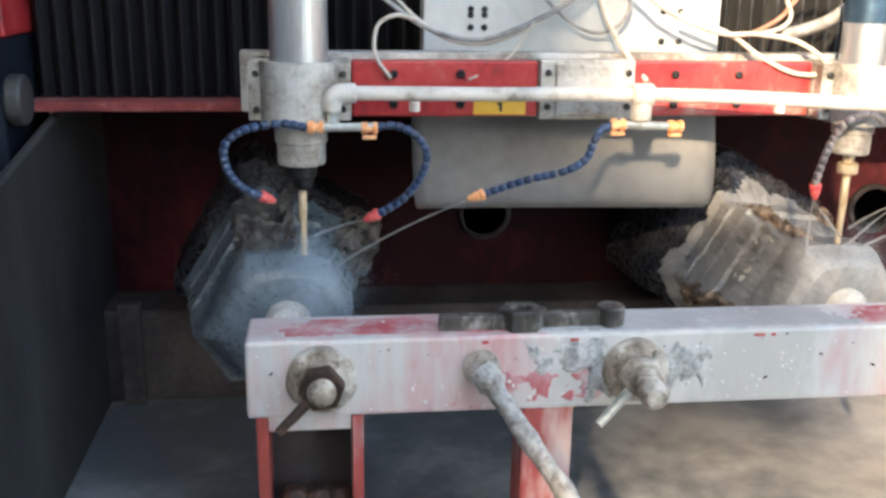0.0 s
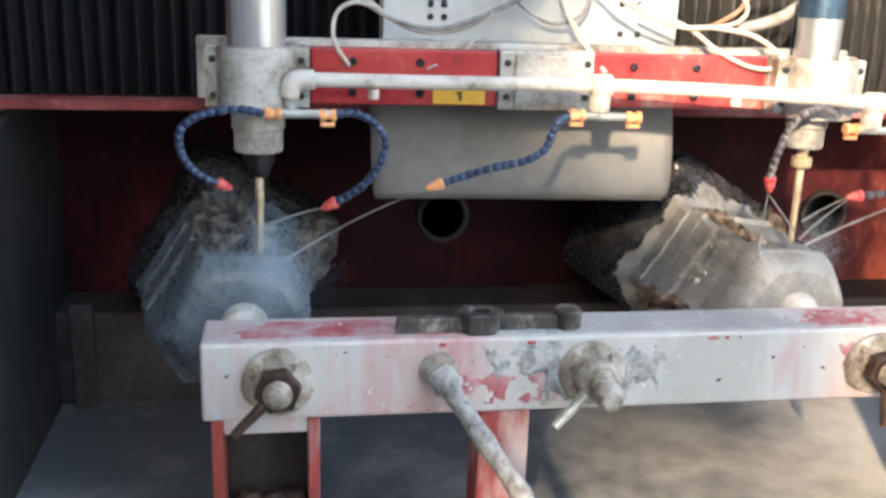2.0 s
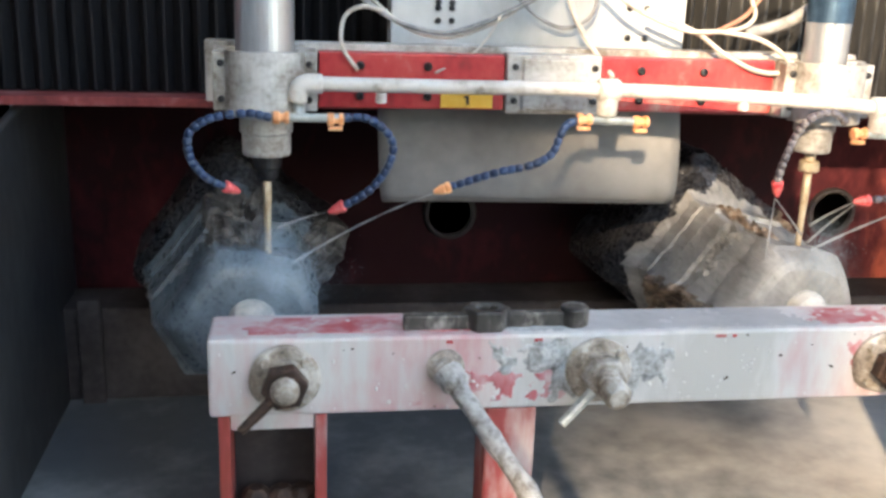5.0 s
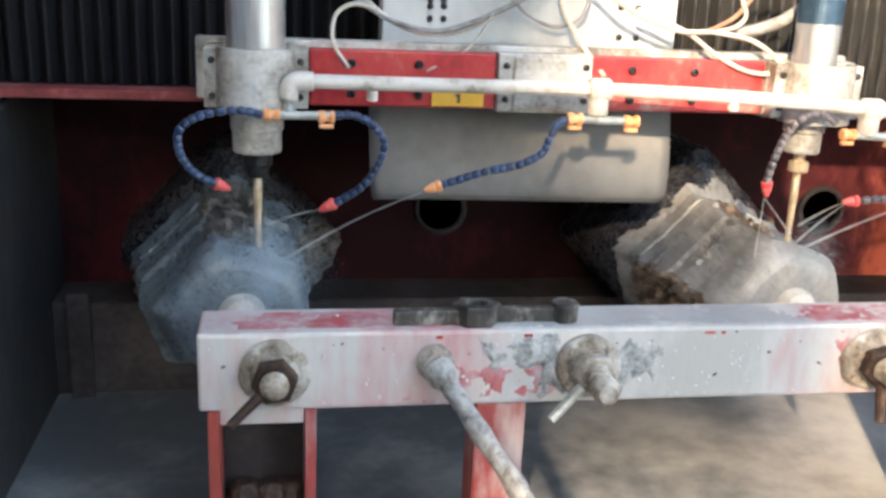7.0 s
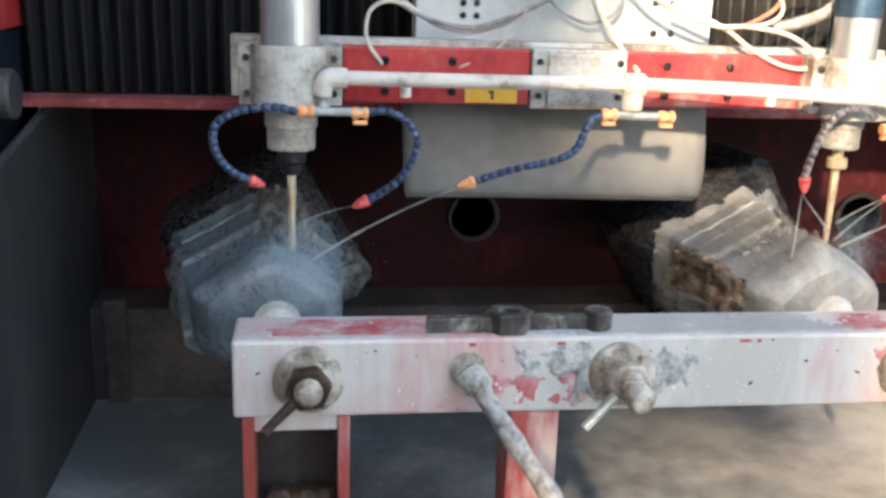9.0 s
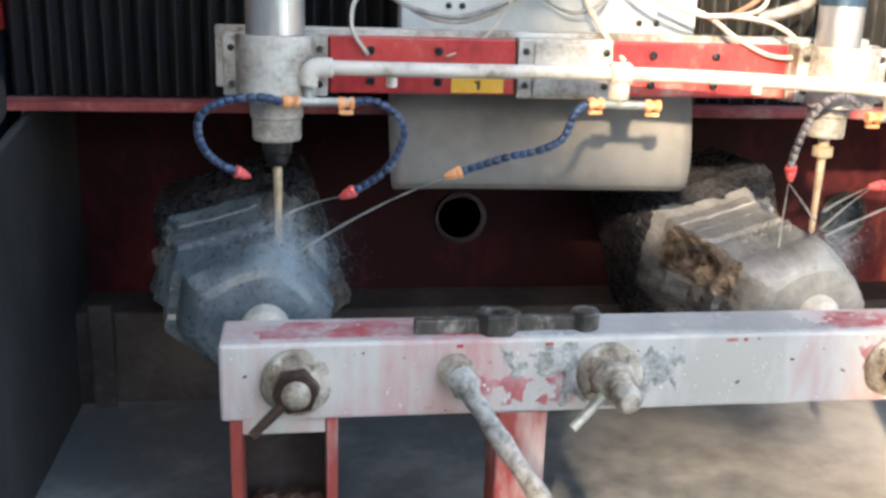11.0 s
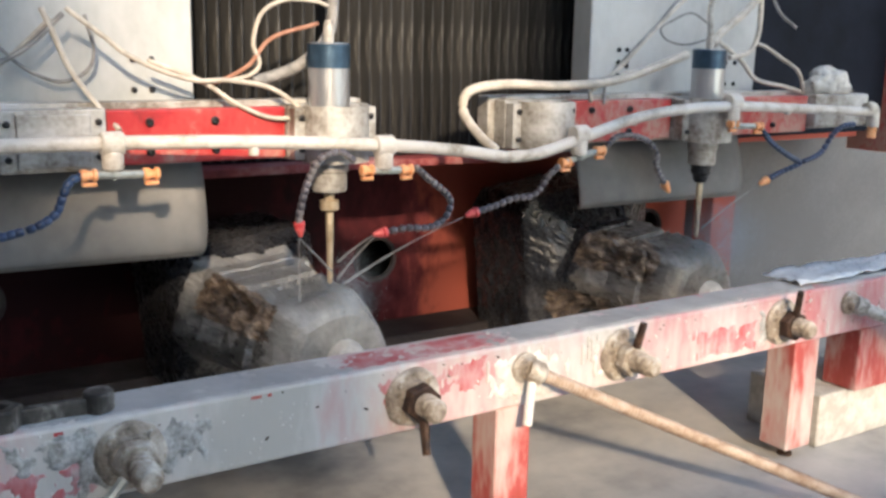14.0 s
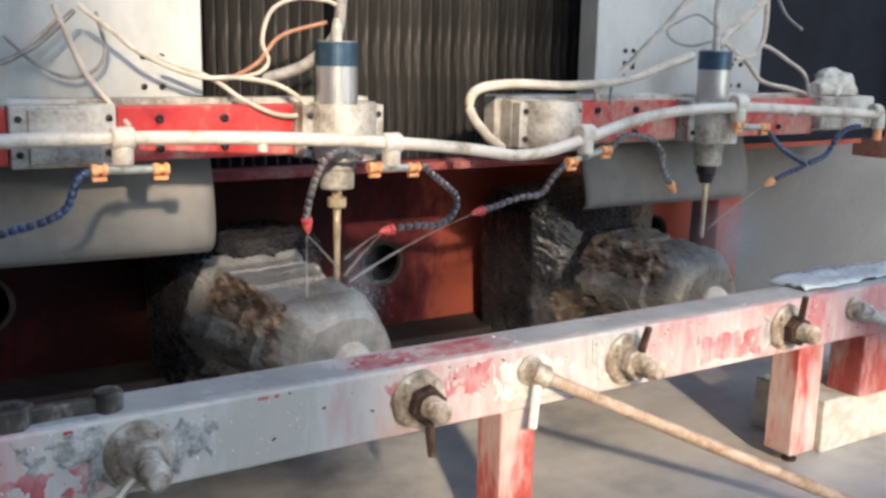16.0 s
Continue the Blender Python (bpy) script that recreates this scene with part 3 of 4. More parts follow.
def water_pipe():
    e = empty("water_pipe")
    path = [(0.045, 0.24, 0.946), (0.35, 0.24, 0.944), (0.65, 0.225, 0.945), (0.93, 0.20, 0.939), (1.232, 0.19, 0.921), (1.42, 0.19, 0.902), (1.564, 0.185, 0.880)]
    path2 = [(1.564, 0.185, 0.880), (1.662, 0.185, 0.884), (1.803, 0.19, 0.916), (1.973, 0.195, 0.958), (2.136, 0.195, 0.979), (2.356, 0.195, 0.985), (2.60, 0.20, 0.975), (3.02, 0.21, 0.954)]
    part("pipe", sweep(spline(path, 6), 0.0145, 14), M_PIPE, e, smooth=True)
    part("pipe", sweep(spline(path2, 6), 0.0145, 14), M_PIPE, e, smooth=True)
    part("elbow", sweep(spline([(0.075, 0.24, 0.946), (0.045, 0.24, 0.945), (0.030, 0.24, 0.935), (0.026, 0.24, 0.910)], 6), 0.0195, 16), M_PIPE, e, smooth=True)
    part("end_elbow", sweep(spline([(2.99, 0.21, 0.968), (3.02, 0.21, 0.966), (3.03, 0.21, 0.945), (3.03, 0.21, 0.906)], 6), 0.019, 16), M_PIPE, e, smooth=True)
    part("end_valve", lathe([(0.012, -0.02), (0.014, -0.018), (0.014, 0.018), (0.012, 0.02)], 14, m=Matrix.Translation((3.03, 0.21, 0.89))), M_ORANGE, e)
    for x, z in ((0.19, 0.93), (0.93, 0.93), (1.985, 0.962), (2.60, 0.976)):
        part("stub_nipple", lathe([(0.009, -0.020), (0.011, -0.018), (0.011, 0.0)], 12, m=Matrix.Translation((x, 0.237 if x < 0.5 else 0.2, z))), M_PIPE, e)
    fitting_row(e, (0.65, 0.225, 0.944), (0.602, 0.22, 0.885), (0.722, 0.22, 0.882))
    fitting_row(e, (1.232, 0.19, 0.920), (1.190, 0.19, 0.867), (1.290, 0.19, 0.863))
    fitting_row(e, (1.796, 0.19, 0.926), (1.757, 0.195, 0.855), (1.87, 0.195, 0.881))
    fitting_row(e, (2.356, 0.195, 0.998), (2.355, 0.19, 0.936), (2.462, 0.19, 0.926))
    # first row hangs from the elbow
    part("stub", sweep([Vector((0.026, 0.24, 0.915)), Vector((0.028, 0.235, 0.9)), Vector((0.03, 0.22, 0.884))], 0.010, 12), M_FITTING, e)
    part("cross_bar", sweep([Vector((-0.01, 0.22, 0.882)), Vector((0.11, 0.22, 0.882))], 0.0085, 12), M_FITTING, e)
    for end in ((-0.005, 0.22, 0.882), (0.10, 0.22, 0.880)):
        v = part("valve", lathe([(0.010, -0.016), (0.0125, -0.014), (0.0125, -0.004), (0.009, -0.002), (0.009, 0.006), (0.0125, 0.008), (0.0125, 0.014), (0.010, 0.016)], 14, m=Matrix.Translation(end) @ pose(0, 0, 0, 0, 90, 0)), M_ORANGE, e, "orange plastic valve")
        if end[0] > 0:
            part("valve_lever", box(end[0] - 0.014, end[0] + 0.014, 0.214, 0.226, end[2] - 0.022, end[2] - 0.014, 0.002), M_ORANGE, v)
    tagged(e, "white plastic water pipe with tees and orange valves", "water pipe")
    MOVING.append(e)


water_pipe()

_seg = lathe([(0.0062, -0.0088), (0.0084, -0.006), (0.0088, 0.0), (0.0078, 0.004), (0.0062, 0.0088)], 10)
SEGMENT = bpy.data.meshes.new("segment")
_seg.to_mesh(SEGMENT)
_seg.free()
SEGMENTS = {}


def hose(points, mat, tip_mat, label):
    """A jointed coolant hose: a chain of ball-ended segments with a coloured nozzle."""
    e = empty("coolant_hose")
    path = spline(points, 10)
    if mat.name not in SEGMENTS:
        SEGMENTS[mat.name] = SEGMENT.copy()
        SEGMENTS[mat.name].materials.append(mat)
        SEGMENTS[mat.name].shade_smooth()
    gone, step = 0.0, 0.0145
    for a, b in zip(path, path[1:]):
        gone += (b - a).length
        if gone >= step:
            gone = 0.0
            o = new("segment", SEGMENTS[mat.name])
            o.parent, o.matrix_basis = e, toward(b, b + (b - a))
    if tip_mat:
        d = (path[-1] - path[-3]).normalized()
        part("nozzle", lathe([(0.009, -0.014), (0.0125, -0.012), (0.0125, -0.004), (0.009, -0.002), (0.011, 0.002), (0.009, 0.010), (0.0045, 0.022)], 12, m=toward(path[-1] - d * 0.006, path[-1] + d)), tip_mat, e, "coloured plastic nozzle")
    tagged(e, label, "coolant hose", "coolant hoses")
    MOVING.append(e)


BLUE, GREY = "dark blue jointed coolant hose curling from a valve", "dusty grey jointed coolant hose hanging from a valve"
hose([(-0.017, 0.22, 0.88), (-0.069, 0.215, 0.89), (-0.135, 0.205, 0.882), (-0.176, 0.20, 0.856), (-0.181, 0.205, 0.817), (-0.167, 0.21, 0.783), (-0.141, 0.22, 0.757), (-0.102, 0.24, 0.735)], M_BLUEHOSE, M_REDPLASTIC, BLUE)
hose([(0.106, 0.22, 0.881), (0.151, 0.215, 0.885), (0.190, 0.21, 0.867), (0.213, 0.21, 0.831), (0.202, 0.21, 0.785), (0.173, 0.215, 0.744), (0.139, 0.22, 0.718), (0.102, 0.23, 0.696)], M_BLUEHOSE, M_REDPLASTIC, BLUE)
hose([(0.602, 0.22, 0.888), (0.567, 0.215, 0.876), (0.551, 0.21, 0.851), (0.536, 0.21, 0.816), (0.496, 0.21, 0.793), (0.426, 0.215, 0.776), (0.369, 0.22, 0.757), (0.314, 0.22, 0.739)], M_BLUEHOSE, M_ORANGE, BLUE)
hose([(1.165, 0.19, 0.885), (1.12, 0.185, 0.912), (1.075, 0.19, 0.896), (1.058, 0.21, 0.851), (1.041, 0.21, 0.802), (1.036, 0.215, 0.765), (1.040, 0.22, 0.740)], M_GREYHOSE, M_REDPLASTIC, GREY)
hose([(1.308, 0.19, 0.873), (1.355, 0.20, 0.838), (1.420, 0.21, 0.787), (1.414, 0.21, 0.744), (1.370, 0.21, 0.720), (1.308, 0.215, 0.722), (1.238, 0.22, 0.715)], M_GREYHOSE, M_REDPLASTIC, GREY)
hose([(1.748, 0.195, 0.855), (1.715, 0.205, 0.824), (1.679, 0.215, 0.776), (1.617, 0.22, 0.770), (1.549, 0.22, 0.753), (1.491, 0.22, 0.741)], M_GREYHOSE, M_REDPLASTIC, GREY)
hose([(1.885, 0.195, 0.886), (1.935, 0.195, 0.916), (2.035, 0.21, 0.905), (2.086, 0.21, 0.864), (2.094, 0.215, 0.825), (2.145, 0.22, 0.762)], M_GREYHOSE, M_ORANGE, GREY)
hose([(2.475, 0.19, 0.922), (2.545, 0.20, 0.872), (2.643, 0.215, 0.829), (2.700, 0.22, 0.804), (2.612, 0.22, 0.779), (2.542, 0.22, 0.755)], M_BLUEHOSE, M_ORANGE, BLUE)
hose([(2.95, 0.21, 0.918), (2.88, 0.21, 0.912), (2.836, 0.215, 0.882), (2.789, 0.215, 0.831), (2.710, 0.215, 0.808)], M_BLUEHOSE, None, BLUE)


def jet(a, b, sag, r=0.0016):
    """A thin stream of water from a nozzle to the tool."""
    a, b = Vector(a), Vector(b)
    pts = [a.lerp(b, k / 12) + Vector((0, 0, sag * 4 * (k / 12) * (1 - k / 12))) for k in range(13)]
    ob = part("water_jet", sweep(pts, lambda u: r * (0.7 + 1.5 * u) * (1 + 0.25 * math.sin(31 * u)), 8), M_WATER, smooth=True)
    tagged(ob, "thin white stream of cooling water", "water jet", "water jets")
    MOVING.append(ob)


for a, b, s in (((0.296, 0.222, 0.730), (0.0, 0.29, 0.555), 0.012), ((0.09, 0.235, 0.690), (-0.02, 0.29, 0.640), 0.004), ((1.228, 0.22, 0.714), (1.165, 0.29, 0.64), 0.004), ((1.228, 0.22, 0.710), (1.165, 0.29, 0.60), 0.004),
                ((1.472, 0.22, 0.735), (1.18, 0.29, 0.585), 0.01), ((1.041, 0.225, 0.72), (1.15, 0.29, 0.62), 0.0), ((1.04, 0.225, 0.72), (1.06, 0.27, 0.56), 0.0), ((2.524, 0.22, 0.748), (2.37, 0.29, 0.615), 0.006)):
    jet(a, b, s)


M_MIST = material("fine_water_drops", [(0.42, 0.54, 0.64), (0.58, 0.68, 0.76)], 20, (0.4, 0.6))
M_MIST.node_tree.nodes["Principled BSDF"].inputs["Alpha"].default_value = 0.4


def spray(x, y, z, size, count, seed):
    """A cloud of fine drops round the cut, thick in its middle and thinning outwards."""
    rng = np.random.default_rng(seed)
    c = rng.normal(0, 1, (count, 3)) * np.array(size)
    # some of the drops stream along the tool and fall in front of it
    k = count // 4
    c[:k, 0] = rng.normal(0.0, 0.018, k)
    c[:k, 1] = rng.normal(0.0, 0.02, k)
    c[:k, 2] = rng.uniform(-0.09, 0.10, k)
    r = rng.uniform(0.0003, 0.0007, count)
    tet = np.array([(1, 1, 1), (1, -1, -1), (-1, 1, -1), (-1, -1, 1)], float)
    verts = (c[:, None, :] + tet[None] * r[:, None, None]).reshape(-1, 3)
    base = 4 * np.arange(count)[:, None]
    faces = np.concatenate([base + np.array(f) for f in ((0, 1, 2), (0, 3, 1), (0, 2, 3), (1, 3, 2))])
    me = bpy.data.meshes.new("water_spray")
    me.from_pydata(verts.tolist(), [], faces.tolist())
    me.materials.append(M_MIST)
    ob = new("water_spray", me)
    ob.matrix_basis = pose(x, y, z)
    tagged(ob, "cloud of fine white water spray round the cutting tool", "water spray", "water sprays", "stuff")
    MOVING.append(ob)


spray(-0.02, 0.20, 0.565, (0.050, 0.03, 0.045), 15000, 1)
spray(1.165, 0.22, 0.575, (0.033, 0.022, 0.04), 5000, 6)
spray(2.37, 0.20, 0.60, (0.075, 0.035, 0.060), 26000, 12)


# ---- cables on the carriage ----
def cable(points, r, mat, label="dusty pale cable looping above the carriage", shift=(0, 0, 0)):
    ob = part("cable", sweep(spline([tuple(Vector(p) + Vector(shift)) for p in points], 7), r, 8), mat, smooth=True)
    tagged(ob, label, "cable", "carriage cables")
    MOVING.append(ob)


cable([(0.148, 0.325, 0.965), (0.116, 0.31, 1.015), (0.121, 0.33, 1.068), (0.156, 0.33, 1.091), (0.20, 0.35, 1.083)], 0.0045, M_CABLE)
cable([(0.113, 0.36, 1.142), (0.186, 0.36, 1.087), (0.25, 0.36, 1.055), (0.329, 0.36, 1.041), (0.401, 0.36, 1.059), (0.465, 0.36, 1.088), (0.529, 0.36, 1.123), (0.60, 0.36, 1.19)], 0.0055, M_CABLEGREY)
cable([(0.132, 0.38, 1.153), (0.199, 0.38, 1.088), (0.264, 0.38, 1.044), (0.339, 0.38, 1.031), (0.413, 0.38, 1.052), (0.487, 0.38, 1.094), (0.58, 0.38, 1.18)], 0.0045, M_CABLE)
cable([(0.471, 0.40, 1.138), (0.486, 0.40, 1.121), (0.533, 0.40, 1.079), (0.593, 0.40, 1.055), (0.645, 0.40, 1.073), (0.665, 0.40, 1.115), (0.65, 0.40, 1.19)], 0.004, M_CABLEGREY)
cable([(0.56, 0.36, 1.20), (0.582, 0.36, 1.146), (0.611, 0.36, 1.075), (0.661, 0.36, 1.004), (0.690, 0.325, 0.960)], 0.006, M_CABLE)
cable([(0.60, 0.33, 1.20), (0.67, 0.33, 1.147), (0.709, 0.33, 1.115), (0.778, 0.33, 1.081), (0.855, 0.33, 1.059), (0.929, 0.33, 1.059), (1.022, 0.33, 1.042), (1.085, 0.32, 0.998), (1.069, 0.32, 0.977), (1.007, 0.32, 0.980), (0.934, 0.33, 1.014), (0.87, 0.34, 1.057), (0.76, 0.35, 1.10)], 0.0055, M_CABLE)
cable([(0.884, 0.36, 1.053), (0.92, 0.36, 1.057), (0.985, 0.36, 1.091), (1.04, 0.36, 1.15), (1.152, 0.36, 1.184)], 0.005, M_CABLEBROWN, "brown cable running to a spindle motor")
cable([(0.933, 0.36, 1.057), (0.987, 0.36, 1.069), (1.01, 0.36, 1.095), (0.996, 0.36, 1.14), (1.018, 0.36, 1.204), (1.074, 0.36, 1.233), (1.145, 0.36, 1.233), (1.177, 0.36, 1.224)], 0.005, M_CABLE)
cable([(1.00, 0.38, 1.055), (1.052, 0.38, 1.066), (1.116, 0.38, 1.091), (1.176, 0.38, 1.142), (1.198, 0.38, 1.208), (1.20, 0.38, 1.40)], 0.014, M_CABLEGREY, "thick grey corrugated hose above a spindle motor")
cable([(0.448, 0.35, 1.082), (0.418, 0.35, 1.031), (0.38, 0.35, 0.994), (0.308, 0.325, 0.962)], 0.0025, M_CABLE)
cable([(1.545, 0.20, 0.895), (1.532, 0.25, 0.925), (1.528, 0.32, 0.978), (1.545, 0.32, 1.030), (1.661, 0.32, 1.046), (1.845, 0.32, 1.041), (2.043, 0.32, 1.058), (2.30, 0.33, 1.125)], 0.0125, M_CABLE, "thick dusty water hose feeding the pipe")
cable([(1.943, 0.325, 0.998), (1.961, 0.34, 1.028), (2.053, 0.34, 1.086), (2.171, 0.34, 1.187), (2.286, 0.34, 1.277), (2.40, 0.34, 1.34)], 0.006, M_CABLE)
cable([(1.99, 0.325, 0.99), (2.02, 0.35, 1.05), (2.09, 0.35, 1.12), (2.20, 0.35, 1.21), (2.32, 0.35, 1.33)], 0.004, M_CABLEGREY)
cable([(2.385, 0.34, 1.168), (2.299, 0.34, 1.153), (2.226, 0.34, 1.166), (2.201, 0.34, 1.195), (2.241, 0.34, 1.218), (2.321, 0.34, 1.242), (2.402, 0.34, 1.206)], 0.0035, M_CABLEGREY)
cable([(2.36, 0.30, 1.18), (2.352, 0.30, 1.25), (2.366, 0.30, 1.34)], 0.009, M_ALU, "metal conduit rising from a spindle motor")
cable([(2.385, 0.31, 1.155), (2.426, 0.33, 1.183), (2.511, 0.33, 1.239), (2.574, 0.33, 1.286), (2.66, 0.33, 1.36)], 0.012, M_CABLE, "thick pale hose leaving a spindle motor")
cable([(2.50, 0.35, 1.118), (2.524, 0.35, 1.12), (2.591, 0.35, 1.139), (2.62, 0.35, 1.195), (2.62, 0.35, 1.288), (2.618, 0.35, 1.36)], 0.008, M_CABLE)
cable([(2.62, 0.35, 1.16), (2.66, 0.35, 1.15), (2.74, 0.35, 1.115), (2.822, 0.35, 1.075), (2.857, 0.35, 1.012)], 0.006, M_CABLE)
cable([(2.40, 0.33, 1.18), (2.451, 0.36, 1.169), (2.562, 0.36, 1.108), (2.64, 0.36, 1.051), (2.792, 0.36, 1.025), (2.915, 0.36, 0.995)], 0.007, M_CABLE)
cable([(2.716, 0.40, 1.327), (2.739, 0.40, 1.293), (2.78, 0.40, 1.251), (2.853, 0.40, 1.214)], 0.005, M_CABLEGREY)


def lump(name, x, y, z, size, mat, seed):
    bm = bmesh.new()
    bmesh.ops.create_icosphere(bm, subdivisions=4, radius=1)
    for v in bm.verts:
        n = noise.noise(v.co * 1.6 + Vector((seed, 0, 0))) * 0.35 + noise.noise(v.co * 4 + Vector((seed, 3, 0))) * 0.14
        v.co = Vector((v.co.x * size[0], v.co.y * size[1], max(v.co.z, -0.5) * size[2])) * (1 + n)
    return part(name, bm, mat, m=pose(x, y, z))


rag = lump("rag", 2.965, 0.345, 1.035, (0.085, 0.05, 0.055), M_CUP, 4)
tagged(rag, "crumpled dust-caked grey rag on the carriage end", "rag")
MOVING.append(rag)

# ---- front beam with clamping screws ----
BX0, BX1, BT, BB = -0.140, 3.6, 0.524, 0.370
AXIS = 0.448


def cake(x0, x1, a0, a1, thick, seed, top=None):
    """A ragged patch of dried slurry on the beam's front, or on its top."""
    cell = 0.007 if top else 0.0045
    n, m2 = round((x1 - x0) / cell), round((a1 - a0) / cell)
    bm = bmesh.new()
    grid = {}
    for i in range(n + 1):
        for j in range(m2 + 1):
            u, v = i / n, j / m2
            x, a = x0 + (x1 - x0) * u, a0 + (a1 - a0) * v
            p = Vector((x * 13, a * 13 if top else a * 9, seed * 3.1))
            edge = min(1.0, 7 * min(u, 1 - u) * (x1 - x0) / 0.3, 5 * min(v, 1 - v)) if not top else min(1.0, 12 * min(u, 1 - u) * (x1 - x0), 9 * min(v, 1.15 - v))
            h = thick * (edge - (0.42 if top else 0.62) + 0.8 * noise.noise(p) + 0.75 * noise.noise(p * 3.3) + 0.45 * noise.noise(p * 8))
            if h > 0:
                h = (min(h, thick) if top else 1.7 * h) + 0.0008
                grid[i, j] = bm.verts.new((x, a, top + h) if top else (x, -h, a))
            elif h > -0.6 * thick:
                grid[i, j] = bm.verts.new((x, a, top - 0.003) if top else (x, 0.003, a))
    for i in range(n):
        for j in range(m2):
            q = [grid.get(k) for k in ((i, j), (i + 1, j), (i + 1, j + 1), (i, j + 1))]
            if all(q):
                bm.faces.new(q)
    bmesh.ops.delete(bm, geom=[v for v in bm.verts if not v.link_faces], context="VERTS")
    return bm


def front_beam():
    e = empty("front_beam")
    bm = box(BX0, BX1, 0.0, 0.134, BB, BT, 0.007)
    part("box_section", bm, M_BEAM, e, "red box section caked with pale slurry")
    rng = random.Random(5)
    for k in range(26):
        x, ln = rng.uniform(1.15, 3.1), rng.uniform(0.012, 0.045)
        z = rng.uniform(BB + 0.05, BT - 0.012)
        bm = lathe([(0.0012, -ln), (0.0035, -ln + 0.006), (0.0028, -ln * 0.4), (0.0012, 0.0)], 8, m=Matrix.Translation((x, -0.001, z)))
        part("slurry_drip", bm, M_DRIP, e, smooth=True)
    for x0, x1, z0, z1, thick, seed in ((0.36, 0.56, BT - 0.09, BT - 0.008, 0.005, 2), (0.50, 0.78, BB + 0.01, BT - 0.02, 0.005, 3),
                                        (1.40, 1.64, BB + 0.008, BT - 0.02, 0.005, 5), (1.70, 1.90, BB + 0.01, BT - 0.03, 0.005, 6), (2.30, 2.50, BB + 0.01, BT - 0.03, 0.004, 7)):
        part("slurry_cake", cake(x0, x1, z0, z1, thick, seed), M_DRIP if 1.3 < x0 < 2 else M_CRUST, e, "rough grey cake of dried slurry", True)
    for x0, x1, seed in ((0.38, 1.08, 21), (1.42, 3.30, 22)):
        part("slurry_layer", cake(x0, x1, 0.008, 0.117, 0.0025, seed, BT), M_LAYER, e, "dull grey layer of settled slurry", True)
    for x0, x1, a0, a1, seed, top in ((1.02, 1.50, 0.02, 0.11, 34, BT), (-0.08, 0.40, 0.02, 0.11, 35, BT)):
        part("bare_paint", cake(x0, x1, a0, a1, 0.0006, seed, top), M_BARE, e, "patch where the red paint shows through")
    bm = bmesh.new()
    for k in range(330):
        x, r = rng.uniform(BX0 + 0.02, 3.2), rng.uniform(0.0012, 0.0032) * rng.choice((1, 1, 1, 1.7))
        if k % 3:
            m = Matrix.Translation((x, -0.0005, rng.uniform(BB + 0.008, BT - 0.008))) @ pose(0, 0, 0, 90, 0, 0)
        else:
            m = Matrix.Translation((x, rng.uniform(0.008, 0.115), BT + 0.0005))
        lathe([(r, -0.001), (r * 0.8, r * 0.35), (r * 0.3, r * 0.5)], 7, bm, m @ Matrix.Diagonal((1, rng.uniform(0.7, 1.8), 1, 1)))
    part("slurry_splatter", bm, M_DRIP, e, "pale specks of splashed slurry", True)
    bm = bmesh.new()
    for k in range(70):
        x, r = rng.uniform(BX0 + 0.02, 3.2), rng.uniform(0.0010, 0.0026)
        z = BT - 0.010 - abs(rng.gauss(0, 0.03)) if k % 2 else rng.uniform(BB + 0.008, BT - 0.01)
        lathe([(r, -0.001), (r * 0.9, 0.0004), (r * 0.4, 0.0005)], 7, bm, Matrix.Translation((x, -0.0008, max(z, BB + 0.01))) @ FRONT @ pose(0, 0, 0, 0, 0, rng.uniform(-40, 40)) @ Matrix.Diagonal((rng.uniform(1, 2.6), 1, 1, 1)))
    part("bare_chips", bm, M_RUST, e, "dark chips in the paint")
    for x, w2 in ((0.835, 0.022), (0.87, 0.008), (0.47, 0.016), (0.30, 0.012)):
        part("paint_chip", box(x, x + w2, -0.0016, 0.0, BT - 0.015, BT - 0.009, 0), M_REDPAINT, e)
    for x0, x1, z0, z1, seed in ((0.32, 0.57, BB + 0.006, BB + 0.085, 41), (0.20, 0.30, BB + 0.006, BB + 0.05, 42), (1.10, 1.40, BB + 0.05, BT - 0.012, 43), (2.05, 2.32, BB + 0.008, BT - 0.05, 44)):
        part("bare_paint", cake(x0, x1, z0, z1, 0.0009, seed), M_BARE, e, "patch where the red paint shows through")
    for k in range(22):
        x, ln = rng.choice((rng.gauss(1.50, 0.05), rng.gauss(1.70, 0.06))), rng.uniform(0.015, 0.07)
        z = rng.uniform(BB + 0.075, BT - 0.010)
        part("slurry_drip", lathe([(0.0015, -ln), (0.0042, -ln + 0.006), (0.0030, -ln * 0.5), (0.0045, -ln * 0.2), (0.0012, 0.0)], 8, m=Matrix.Translation((x, -0.001, z))), M_DRIP, e, smooth=True)
    tagged(e, "long red steel box beam coated in pale stone slurry", "beam")


front_beam()


def post(x0, x1, z0, foot):
    e = empty("beam_leg")
    part("leg_tube", box(x0, x1, 0.006, 0.105, z0, BB - 0.001, 0.005), M_POST, e)
    xm = (x0 + x1) / 2
    if foot:
        part("foot_bolt", lathe([(0.022, 0.0), (0.022, 0.008), (0.010, 0.01), (0.010, z0)], 14, m=Matrix.Translation((xm, 0.05, 0))), M_RUST, e, "rusty levelling foot")
    tagged(e, "rust-streaked red steel leg under the beam", "beam leg", "beam legs")


post(0.385, 0.485, 0.03, True)
post(1.432, 1.532, 0.03, True)
post(2.485, 2.594, 0.035, True)


